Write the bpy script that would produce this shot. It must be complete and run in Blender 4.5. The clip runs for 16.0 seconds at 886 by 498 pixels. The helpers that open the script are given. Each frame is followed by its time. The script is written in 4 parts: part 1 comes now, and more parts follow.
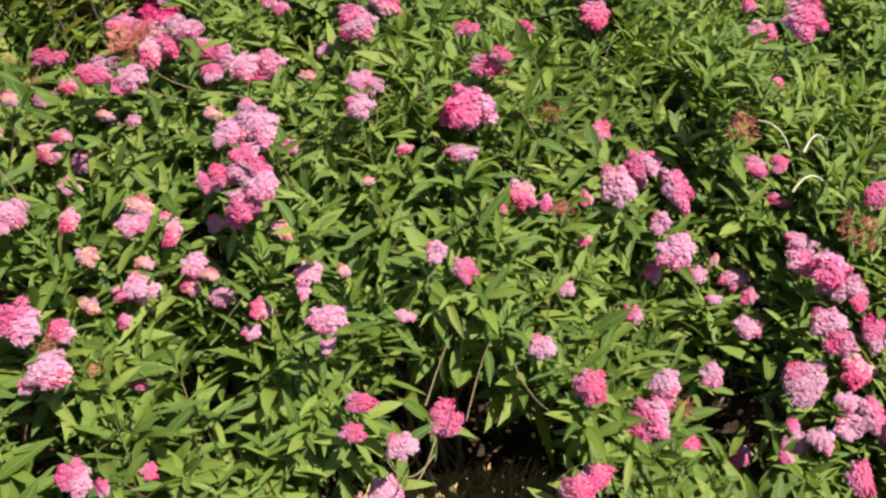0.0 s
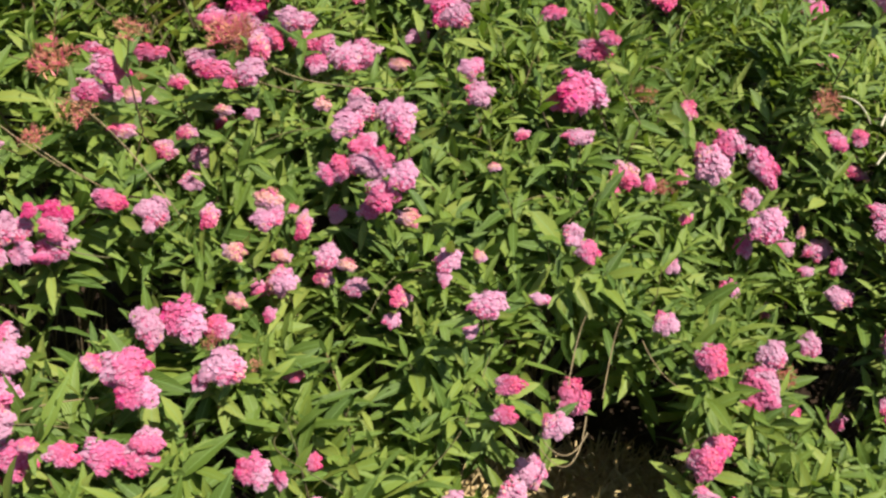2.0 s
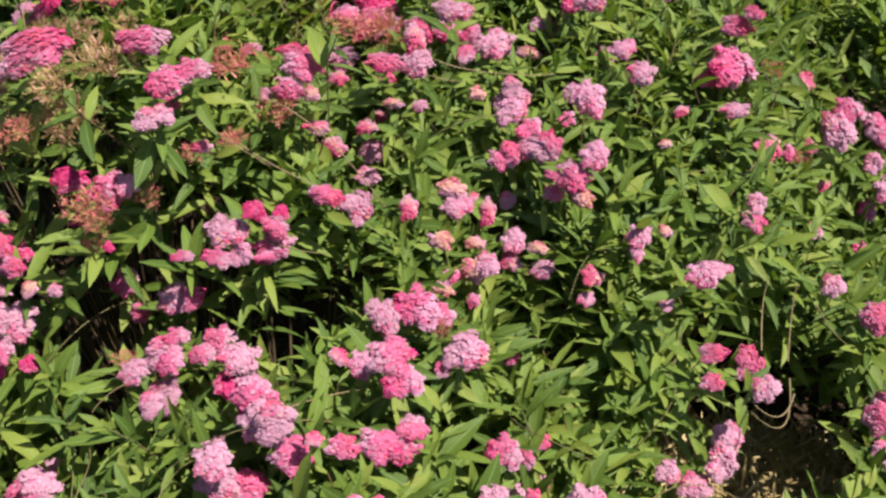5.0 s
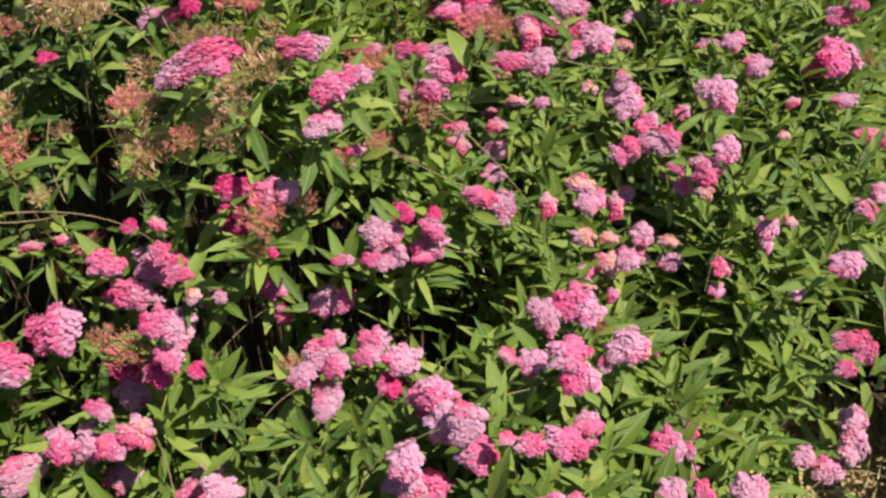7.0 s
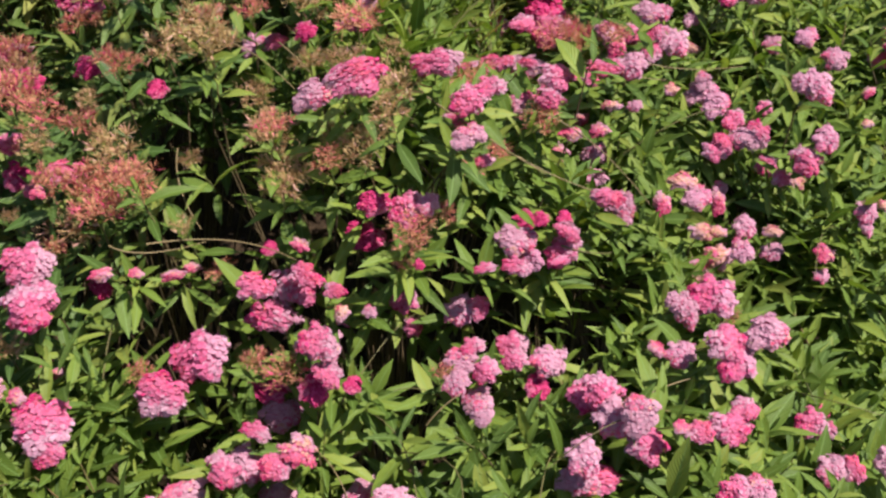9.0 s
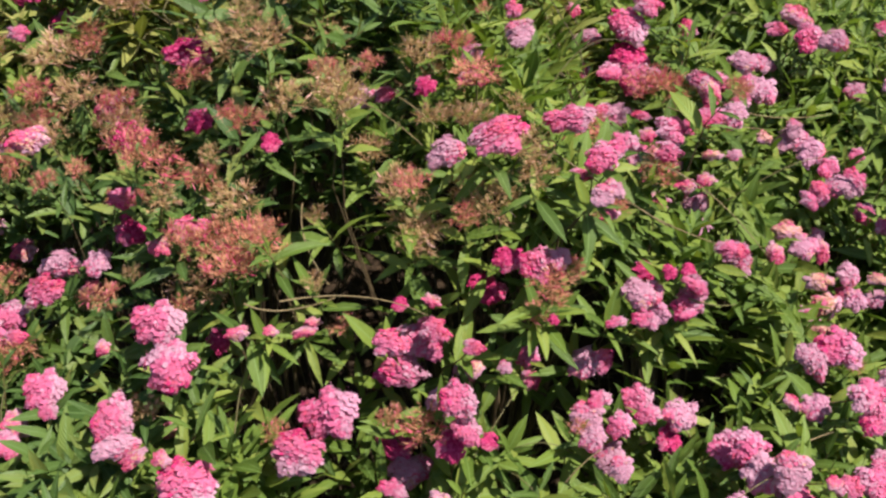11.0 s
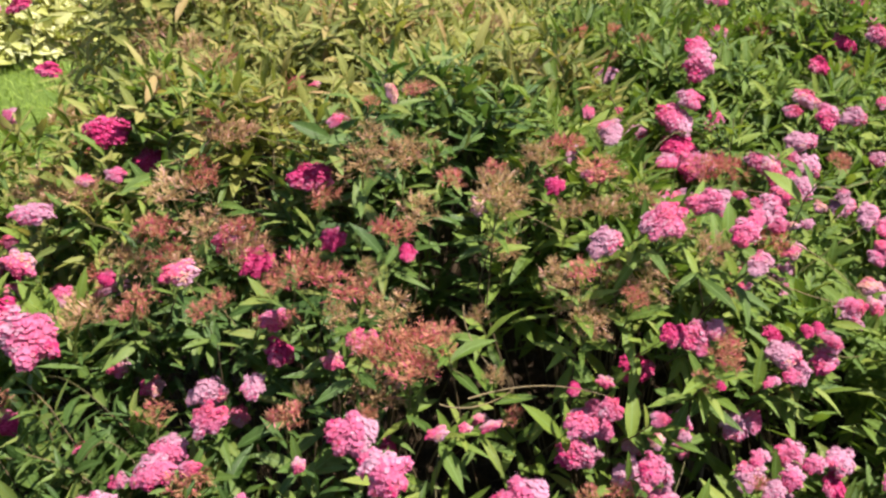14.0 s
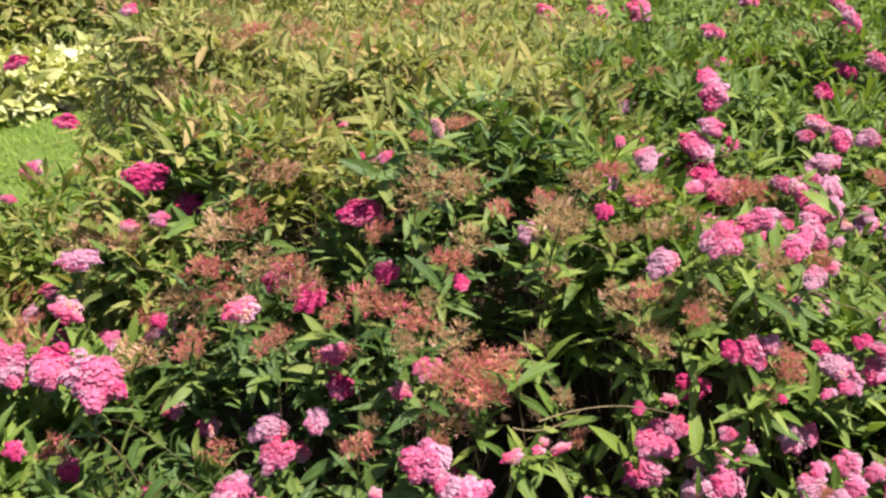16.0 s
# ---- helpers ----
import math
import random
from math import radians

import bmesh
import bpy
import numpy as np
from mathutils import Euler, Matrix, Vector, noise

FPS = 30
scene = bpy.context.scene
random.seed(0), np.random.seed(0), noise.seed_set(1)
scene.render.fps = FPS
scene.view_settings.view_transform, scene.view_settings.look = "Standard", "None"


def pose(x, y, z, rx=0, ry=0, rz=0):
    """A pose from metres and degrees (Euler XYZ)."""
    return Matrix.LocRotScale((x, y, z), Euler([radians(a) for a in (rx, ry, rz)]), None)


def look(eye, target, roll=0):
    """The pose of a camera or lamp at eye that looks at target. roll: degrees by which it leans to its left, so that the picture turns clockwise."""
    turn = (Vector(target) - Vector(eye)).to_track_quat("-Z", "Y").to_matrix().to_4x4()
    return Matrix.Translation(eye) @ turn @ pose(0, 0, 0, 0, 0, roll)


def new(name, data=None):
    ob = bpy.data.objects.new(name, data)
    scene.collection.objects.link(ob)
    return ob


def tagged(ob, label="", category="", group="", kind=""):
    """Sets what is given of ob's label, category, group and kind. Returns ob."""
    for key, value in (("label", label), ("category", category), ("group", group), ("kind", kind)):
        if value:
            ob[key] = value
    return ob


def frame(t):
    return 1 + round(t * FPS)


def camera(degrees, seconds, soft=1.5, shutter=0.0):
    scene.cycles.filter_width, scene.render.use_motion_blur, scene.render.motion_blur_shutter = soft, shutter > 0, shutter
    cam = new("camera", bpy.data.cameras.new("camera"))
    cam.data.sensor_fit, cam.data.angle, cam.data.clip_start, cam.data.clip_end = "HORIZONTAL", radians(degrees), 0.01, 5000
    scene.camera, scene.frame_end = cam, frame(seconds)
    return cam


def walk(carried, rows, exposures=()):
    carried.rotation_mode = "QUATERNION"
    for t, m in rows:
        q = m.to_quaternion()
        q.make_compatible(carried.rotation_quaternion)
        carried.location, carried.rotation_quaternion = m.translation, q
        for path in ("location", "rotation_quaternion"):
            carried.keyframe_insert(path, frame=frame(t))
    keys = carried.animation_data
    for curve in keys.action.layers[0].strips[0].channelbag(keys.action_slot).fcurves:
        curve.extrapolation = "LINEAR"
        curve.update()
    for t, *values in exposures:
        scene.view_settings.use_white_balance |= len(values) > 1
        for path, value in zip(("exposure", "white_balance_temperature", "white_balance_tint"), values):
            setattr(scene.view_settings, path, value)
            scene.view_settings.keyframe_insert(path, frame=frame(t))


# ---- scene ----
cam = camera(49.5, 16.0, soft=2.5)
PATH = [
    (0, (0.002, -0.058, 1.562), (0.009, 1.475, 0.278), 0.4),
    (0.5, (-0.05, -0.053, 1.556), (-0.038, 1.484, 0.277), 0.6),
    (1, (-0.112, -0.055, 1.555), (-0.079, 1.483, 0.276), 0.8),
    (1.5, (-0.182, -0.058, 1.566), (-0.113, 1.465, 0.271), 0.9),
    (2, (-0.255, -0.064, 1.577), (-0.146, 1.442, 0.265), 0.9),
    (2.5, (-0.339, -0.066, 1.576), (-0.176, 1.429, 0.257), 1.1),
    (3, (-0.405, -0.071, 1.576), (-0.213, 1.419, 0.255), 0.9),
    (3.5, (-0.461, -0.076, 1.571), (-0.255, 1.417, 0.256), 0.4),
    (4, (-0.514, -0.073, 1.566), (-0.3, 1.423, 0.256), 0.1),
    (4.2, (-0.534, -0.071, 1.561), (-0.319, 1.429, 0.256), -0.1),
    (6.3, (-0.723, -0.038, 1.59), (-0.505, 1.445, 0.266), -0.2),
    (6.5, (-0.753, -0.035, 1.591), (-0.52, 1.445, 0.265), -0.1),
    (7, (-0.82, -0.021, 1.601), (-0.557, 1.439, 0.259), -0.2),
    (7.5, (-0.886, -0.015, 1.605), (-0.592, 1.438, 0.262), -0.7),
    (8, (-0.951, -0.012, 1.61), (-0.622, 1.436, 0.27), -0.8),
    (8.5, (-1.005, -0.011, 1.613), (-0.658, 1.443, 0.284), -1.2),
    (9, (-1.048, -0.004, 1.611), (-0.697, 1.464, 0.298), -1.8),
    (9.2, (-1.064, -0.001, 1.61), (-0.716, 1.474, 0.305), -2.1),
    (11.3, (-1.263, 0.078, 1.648), (-0.839, 1.573, 0.389), -0.8),
    (11.5, (-1.291, 0.085, 1.649), (-0.845, 1.583, 0.4), -0.5),
    (12, (-1.363, 0.102, 1.653), (-0.864, 1.594, 0.418), -0.5),
    (12.5, (-1.432, 0.115, 1.661), (-0.886, 1.598, 0.436), -1.0),
    (13, (-1.488, 0.119, 1.672), (-0.907, 1.611, 0.473), -1.9),
    (13.5, (-1.539, 0.119, 1.683), (-0.919, 1.633, 0.532), -2.4),
    (14, (-1.587, 0.118, 1.684), (-0.93, 1.66, 0.592), -2.5),
    (14.5, (-1.624, 0.123, 1.684), (-0.946, 1.685, 0.634), -2.8),
    (15, (-1.646, 0.132, 1.688), (-0.963, 1.704, 0.657), -3.5),
    (15.5, (-1.677, 0.143, 1.681), (-0.973, 1.716, 0.666), -3.6),
    (16, (-1.712, 0.14, 1.684), (-0.979, 1.7, 0.669), -3.6),
]
walk(cam, [(t, look(eye, target, roll)) for t, eye, target, roll in PATH], exposures=[(0.0, 1.36), (4.0, 1.26), (8.0, 1.25), (12.5, 1.38), (14.5, 1.58), (16.0, 1.61)])

# ---- light ----
SUN_FROM = Vector((0.47, -0.22, 1.0)).normalized()
world = bpy.data.worlds.new("sky")
scene.world = world
world.use_nodes = True
wn = world.node_tree
sky = wn.nodes.new("ShaderNodeTexSky")
sky.sky_type, sky.sun_disc = "NISHITA", False
sky.sun_elevation = math.asin(SUN_FROM.z)
sky.sun_rotation = math.atan2(SUN_FROM.x, SUN_FROM.y)
wn.links.new(sky.outputs[0], wn.nodes["Background"].inputs[0])
wn.nodes["Background"].inputs[1].default_value = 0.058
sun = new("sun", bpy.data.lights.new("sun", "SUN"))
sun.data.energy, sun.data.angle, sun.data.color = 4.35, radians(0.53), (1.0, 0.95, 0.87)
sun.matrix_world = look(SUN_FROM * 20, (0, 0, 0))


# ---- materials ----
def base(name, rough=0.6, spec=0.4):
    mat = bpy.data.materials.new(name)
    mat.use_nodes = True
    nt = mat.node_tree
    b = nt.nodes["Principled BSDF"]
    b.inputs["Roughness"].default_value = rough
    b.inputs["Specular IOR Level"].default_value = spec
    return mat, nt, b


def node(nt, kind, **sets):
    n = nt.nodes.new(kind)
    for k, v in sets.items():
        n.inputs[k].default_value = v
    return n


def ramp(nt, fac, stops):
    r = nt.nodes.new("ShaderNodeValToRGB")
    els = r.color_ramp.elements
    while len(els) < len(stops):
        els.new(0.5)
    for e, (p, c) in zip(els, stops):
        e.position, e.color = p, (*c, 1)
    nt.links.new(fac, r.inputs[0])
    return r.outputs[0]


def mix(nt, fac, a, b, mode="MIX"):
    m = nt.nodes.new("ShaderNodeMix")
    m.data_type, m.blend_type = "RGBA", mode
    for sock, v in ((m.inputs[0], fac), (m.inputs[6], a), (m.inputs[7], b)):
        if hasattr(v, "links"):
            nt.links.new(v, sock)
        elif isinstance(v, tuple):
            sock.default_value = (*v, 1)
        else:
            sock.default_value = v
    return m.outputs[2]


def noise_of(nt, scale, detail=3.0, rough=0.6):
    n = node(nt, "ShaderNodeTexNoise", Scale=scale, Detail=detail, Roughness=rough)
    co = nt.nodes.new("ShaderNodeTexCoord")
    nt.links.new(co.outputs["Object"], n.inputs["Vector"])
    return n.outputs[0]


def place_noise(nt, scale, detail=2.0):
    """Noise over places in the world, the same for joined and single pieces."""
    n = node(nt, "ShaderNodeTexNoise", Scale=scale, Detail=detail)
    geo = nt.nodes.new("ShaderNodeNewGeometry")
    nt.links.new(geo.outputs["Position"], n.inputs["Vector"])
    return n.outputs[0]


def thin(mat, nt, b, colour, share):
    """Light passes through a thin blade or petal."""
    tr = nt.nodes.new("ShaderNodeBsdfTranslucent")
    mx = nt.nodes.new("ShaderNodeMixShader")
    mx.inputs[0].default_value = share
    nt.links.new(colour, tr.inputs[0])
    nt.links.new(b.outputs[0], mx.inputs[1])
    nt.links.new(tr.outputs[0], mx.inputs[2])
    nt.links.new(mx.outputs[0], nt.nodes["Material Output"].inputs[0])


def chance(nt, single):
    if single:
        return nt.nodes.new("ShaderNodeObjectInfo").outputs["Random"]
    return nt.nodes.new("ShaderNodeNewGeometry").outputs["Random Per Island"]


def leaf_material(name, stops, rib, share=0.31, single=False, rough=0.5):
    mat, nt, b = base(name, rough, 0.25)
    col = ramp(nt, chance(nt, single), stops)
    patch = place_noise(nt, 5.0)
    col = mix(nt, patch, col, mix(nt, 1.0, col, (0.75, 0.80, 0.7), "MULTIPLY"))
    uv = nt.nodes.new("ShaderNodeUVMap")
    sep = nt.nodes.new("ShaderNodeSeparateXYZ")
    nt.links.new(uv.outputs[0], sep.inputs[0])
    # pale midrib and faint side veins
    off = node(nt, "ShaderNodeMath")
    off.operation = "SUBTRACT"
    nt.links.new(sep.outputs[0], off.inputs[0])
    off.inputs[1].default_value = 0.5
    ab = nt.nodes.new("ShaderNodeMath")
    ab.operation = "ABSOLUTE"
    nt.links.new(off.outputs[0], ab.inputs[0])
    line = ramp(nt, ab.outputs[0], [(0.0, (0.7, 0.7, 0.7)), (0.03, (0.4, 0.4, 0.4)), (0.07, (0, 0, 0))])
    col = mix(nt, line, col, rib)
    vein = nt.nodes.new("ShaderNodeMath")
    vein.operation = "MULTIPLY_ADD"
    nt.links.new(ab.outputs[0], vein.inputs[0])
    vein.inputs[1].default_value = -0.55
    nt.links.new(sep.outputs[1], vein.inputs[2])
    wave = node(nt, "ShaderNodeMath")
    wave.operation = "SINE"
    mul = nt.nodes.new("ShaderNodeMath")
    mul.operation = "MULTIPLY"
    mul.inputs[1].default_value = 75.0
    nt.links.new(vein.outputs[0], mul.inputs[0])
    nt.links.new(mul.outputs[0], wave.inputs[0])
    bump = node(nt, "ShaderNodeBump", Strength=0.35, Distance=0.0012)
    nt.links.new(wave.outputs[0], bump.inputs["Height"])
    nt.links.new(bump.outputs[0], b.inputs["Normal"])
    nt.links.new(col, b.inputs["Base Color"])
    thin(mat, nt, b, mix(nt, 1.0, col, (1.15, 1.2, 0.6), "MULTIPLY"), share)
    return mat


GREEN = [(0.0, (0.066, 0.110, 0.020)), (0.45, (0.128, 0.186, 0.031)), (0.8, (0.188, 0.242, 0.042)), (1.0, (0.238, 0.268, 0.055))]
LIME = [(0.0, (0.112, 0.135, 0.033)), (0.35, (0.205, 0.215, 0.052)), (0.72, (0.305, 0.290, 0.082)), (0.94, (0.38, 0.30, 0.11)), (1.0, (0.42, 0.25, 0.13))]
CREAM = [(0.0, (0.20, 0.21, 0.05)), (0.25, (0.38, 0.37, 0.11)), (0.6, (0.60, 0.56, 0.25)), (1.0, (0.74, 0.70, 0.45))]
M_LEAF = leaf_material("leaf_green", GREEN, (0.17, 0.26, 0.08))
# GREEN darkened: the shade of taller shrubs is put into the leaf colour
SHADE_GREEN = [(0.0, (0.046, 0.086, 0.021)), (0.45, (0.088, 0.142, 0.032)), (0.8, (0.140, 0.190, 0.042)), (1.0, (0.205, 0.225, 0.055))]
M_SHADE = leaf_material("leaf_shade_green", SHADE_GREEN, (0.14, 0.22, 0.08), 0.27, rough=0.44)
M_SHADE1 = leaf_material("leaf_shade_green_single", SHADE_GREEN, (0.14, 0.22, 0.08), 0.27, single=True, rough=0.44)
M_LEAF1 = leaf_material("leaf_green_single", GREEN, (0.17, 0.26, 0.08), single=True)
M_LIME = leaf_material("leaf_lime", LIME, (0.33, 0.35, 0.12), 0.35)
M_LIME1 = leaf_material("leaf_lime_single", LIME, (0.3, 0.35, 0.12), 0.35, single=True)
M_CREAM = leaf_material("leaf_cream", CREAM, (0.6, 0.6, 0.3), 0.25)


def petal_material(name, stops, share=0.3):
    mat, nt, b = base(name, 0.7, 0.2)
    col = ramp(nt, chance(nt, False), stops)
    info = nt.nodes.new("ShaderNodeObjectInfo")
    hue = ramp(nt, info.outputs["Random"], [(0.0, (0.86, 0.8, 0.82)), (0.5, (1, 1, 1)), (1.0, (1.0, 0.9, 0.97))])
    col = mix(nt, 1.0, col, hue, "MULTIPLY")
    nt.links.new(col, b.inputs["Base Color"])
    thin(mat, nt, b, col, share)
    return mat


M_PALE = petal_material("petal_pale", [(0, (0.56, 0.28, 0.385)), (0.5, (0.595, 0.33, 0.435)), (1, (0.63, 0.385, 0.485))], 0.44)
M_PINK = petal_material("petal_pink", [(0, (0.60, 0.125, 0.26)), (0.5, (0.635, 0.165, 0.31)), (1, (0.66, 0.21, 0.355))], 0.46)
M_DEEP = petal_material("petal_deep", [(0, (0.42, 0.02, 0.10)), (0.6, (0.54, 0.04, 0.17)), (1, (0.62, 0.085, 0.24))])
M_CORAL = petal_material("bud_coral", [(0, (0.57, 0.07, 0.15)), (0.5, (0.66, 0.115, 0.21)), (1, (0.70, 0.18, 0.265))])
M_TAN = petal_material("petal_faded_tan", [(0, (0.44, 0.21, 0.15)), (0.5, (0.56, 0.31, 0.24)), (1, (0.66, 0.42, 0.35))], 0.2)
M_BROWN = petal_material("seed_brown", [(0, (0.36, 0.235, 0.105)), (0.5, (0.46, 0.315, 0.15)), (1, (0.55, 0.39, 0.205))], 0.35)
M_RUST = petal_material("seed_rust", [(0, (0.47, 0.21, 0.12)), (0.5, (0.57, 0.275, 0.165)), (1, (0.65, 0.36, 0.22))], 0.35)


def stem_material(name, stops):
    mat, nt, b = base(name, 0.55, 0.3)
    nt.links.new(mix(nt, noise_of(nt, 60.0), ramp(nt, chance(nt, False), stops), (0.07, 0.055, 0.03)), b.inputs["Base Color"])
    return mat


M_TWIG = stem_material("twig_bark", [(0, (0.05, 0.032, 0.018)), (0.6, (0.085, 0.052, 0.028)), (1, (0.13, 0.085, 0.042))])
M_SHOOT = stem_material("green_shoot", [(0, (0.08, 0.115, 0.028)), (0.5, (0.13, 0.13, 0.036)), (1, (0.22, 0.105, 0.05))])
M_STRAW_STEM = stem_material("pale_stem", [(0, (0.20, 0.14, 0.06)), (0.5, (0.27, 0.19, 0.085)), (1, (0.32, 0.20, 0.10))])
M_CREAM_STEM = stem_material("cream_stem", [(0, (0.62, 0.55, 0.34)), (0.5, (0.72, 0.66, 0.44)), (1, (0.78, 0.72, 0.52))])
M_DRY = stem_material("dry_straw", [(0, (0.46, 0.30, 0.11)), (0.5, (0.60, 0.42, 0.17)), (1, (0.70, 0.54, 0.26))])
M_BLADE = leaf_material("grass_blade", [(0, (0.18, 0.25, 0.04)), (0.5, (0.29, 0.38, 0.07)), (1, (0.40, 0.46, 0.13))], (0.26, 0.38, 0.09), 0.4)

M_SOIL, nt, b = base("bark_mulch_soil", 0.95, 0.1)
nt.links.new(ramp(nt, noise_of(nt, 45.0, 6.0, 0.7), [(0.3, (0.018, 0.012, 0.008)), (0.55, (0.05, 0.032, 0.019)), (0.75, (0.11, 0.07, 0.04))]), b.inputs["Base Color"])
bump = node(nt, "ShaderNodeBump", Strength=0.9, Distance=0.02)
nt.links.new(noise_of(nt, 70.0, 5.0, 0.7), bump.inputs["Height"])
nt.links.new(bump.outputs[0], b.inputs["Normal"])

M_TURF, nt, b = base("turf", 0.9, 0.15)
nt.links.new(mix(nt, noise_of(nt, 3.0), ramp(nt, noise_of(nt, 160.0, 5.0, 0.7), [(0.3, (0.07, 0.12, 0.02)), (0.55, (0.13, 0.20, 0.035)), (0.8, (0.22, 0.28, 0.07))]), (0.15, 0.21, 0.04)), b.inputs["Base Color"])
bump = node(nt, "ShaderNodeBump", Strength=0.8, Distance=0.02)
nt.links.new(noise_of(nt, 220.0, 4.0, 0.7), bump.inputs["Height"])
nt.links.new(bump.outputs[0], b.inputs["Normal"])


# ---- mesh building ----
RNG = np.random.default_rng(7)


def to_mesh(name, verts, faces, mats, uvs=None, slots=None, smooth=True):
    """faces: a list of integer arrays, one row a face; slots: the material of each face, in the same order."""
    me = bpy.data.meshes.new(name)
    faces = [f for f in faces if len(f)]
    loops = np.concatenate([f.ravel() for f in faces]).astype(np.int32)
    sizes = np.concatenate([np.full(len(f), f.shape[1]) for f in faces])
    starts = np.concatenate([[0], np.cumsum(sizes)[:-1]]).astype(np.int32)
    me.vertices.add(len(verts))
    me.vertices.foreach_set("co", np.asarray(verts, np.float32).ravel())
    me.loops.add(len(loops))
    me.loops.foreach_set("vertex_index", loops)
    me.polygons.add(len(starts))
    me.polygons.foreach_set("loop_start", starts)
    for m in mats:
        me.materials.append(m)
    if slots is not None:
        me.polygons.foreach_set("material_index", np.asarray(slots, np.int32))
    if smooth:
        me.polygons.foreach_set("use_smooth", np.ones(len(starts), bool))
    if uvs is not None:
        layer = me.uv_layers.new(name="UVMap")
        layer.data.foreach_set("uv", np.asarray(uvs, np.float32)[loops].ravel())
    me.update(calc_edges=True)
    return me


def part(name, me, parent, label="", kind=""):
    ob = new(name, me)
    ob.parent = parent
    return tagged(ob, label, kind=kind)


def unit(v):
    return v / np.maximum(np.linalg.norm(v, axis=-1, keepdims=True), 1e-9)


V_AT = np.array([0.0, 0.2, 0.48, 0.76, 1.0])
W_AT = np.array([0.10, 0.72, 1.0, 0.66, 0.0])


def leaf_arrays(foot, way, face, length, width, curl, twist):
    """Lance-shaped blades folded along the midrib: 13 corners and 8 faces each."""
    n = len(foot)
    way = unit(way)
    side = unit(np.cross(way, face))
    up = np.cross(side, way)
    verts = np.zeros((n, 13, 3))
    uv = np.zeros((n, 13, 2))
    L, W, C, T = (a[:, None] for a in (length, width, curl, twist))
    for k in range(5):
        v, w = V_AT[k], W_AT[k]
        turn = T * v
        s = side * np.cos(turn) + up * np.sin(turn)
        mid = foot + way * L * (v - 0.18 * C * C * v * v) - up * C * L * v * v
        if k == 4:
            verts[:, 12], uv[:, 12] = mid, (0.5, 1)
            continue
        lift = up * (0.30 * W * w)
        verts[:, 3 * k], verts[:, 3 * k + 1], verts[:, 3 * k + 2] = mid - s * W * w + lift, mid, mid + s * W * w + lift
        uv[:, 3 * k], uv[:, 3 * k + 1], uv[:, 3 * k + 2] = (0, v), (0.5, v), (1, v)
    quads = []
    for k in range(3):
        a = 3 * k
        quads += [(a, a + 1, a + 4, a + 3), (a + 1, a + 2, a + 5, a + 4)]
    tris = [(9, 10, 12), (10, 11, 12)]
    shift = (np.arange(n) * 13)[:, None, None]
    return verts.reshape(-1, 3), (np.array(quads)[None] + shift).reshape(-1, 4), (np.array(tris)[None] + shift).reshape(-1, 3), uv.reshape(-1, 2)


def tube_arrays(points, radii, sides=3):
    """Tubes along paths: points (n, k, 3), radii (n, k)."""
    n, k, _ = points.shape
    along = unit(np.gradient(points, axis=1))
    ref = np.zeros_like(along)
    ref[..., 0], ref[..., 1] = 0.83, 0.56
    a = unit(np.cross(along, ref))
    c = np.cross(along, a)
    ring = []
    for s in range(sides):
        q = 2 * math.pi * s / sides
        ring.append(points + (a * math.cos(q) + c * math.sin(q)) * radii[..., None])
    verts = np.stack(ring, axis=2).reshape(-1, 3)
    quads = []
    for j in range(k - 1):
        for s in range(sides):
            t = (s + 1) % sides
            quads.append((j * sides + s, j * sides + t, (j + 1) * sides + t, (j + 1) * sides + s))
    shift = (np.arange(n) * k * sides)[:, None, None]
    return verts, (np.array(quads)[None] + shift).reshape(-1, 4)


class Bag:
    """Collects corners and faces for one mesh."""

    def __init__(self):
        self.v, self.f, self.s, self.n = [], {3: [], 4: []}, {3: [], 4: []}, 0

    def add(self, verts, faces, slot=0):
        faces = np.asarray(faces)
        self.v.append(np.asarray(verts, float))
        self.f[faces.shape[1]].append(faces + self.n)
        self.s[faces.shape[1]].append(np.full(len(faces), slot))
        self.n += len(verts)

    def mesh(self, name, mats, smooth=True):
        keys = [k for k in (3, 4) if self.f[k]]
        return to_mesh(name, np.concatenate(self.v), [np.concatenate(self.f[k]) for k in keys], mats, None,
                       np.concatenate([np.concatenate(self.s[k]) for k in keys]), smooth)


# ---- flower heads ----
# share of pale, pink, deep, coral, tan, brown florets in each kind of head
KINDS = {
    "P": (0.80, 0.16, 0.00, 0.02, 0.02, 0.0),
    "K": (0.33, 0.54, 0.03, 0.10, 0.00, 0.0),
    "R": (0.14, 0.53, 0.04, 0.29, 0.00, 0.0),
    "D": (0.00, 0.22, 0.74, 0.04, 0.00, 0.0),
    "C": (0.28, 0.26, 0.04, 0.28, 0.14, 0.0),
    "T": (0.34, 0.10, 0.00, 0.10, 0.40, 0.06),
}
HEAD_MATS = [M_PALE, M_PINK, M_DEEP, M_CORAL, M_TAN, M_BROWN, M_SHOOT, M_RUST]


def frame_of(axis):
    axis = unit(np.asarray(axis, float))
    ref = np.array([0.31, 0.95, 0.1])
    a = unit(np.cross(axis, ref))
    return a, np.cross(axis, a), axis


def floret(bag, at, axis, r, slot, rng):
    a, b, c = frame_of(axis)
    q0 = rng.uniform(0, 6.3)
    verts = [at - c * r * 0.2]
    for k in range(5):
        q = q0 + k * 1.2566
        verts.append(at + (a * math.cos(q) + b * math.sin(q)) * r * rng.uniform(0.8, 1.2) + c * r * rng.uniform(-0.16, 0.16))
    bag.add(verts, [(0, 1 + k, 1 + (k + 1) % 5) for k in range(5)], slot)


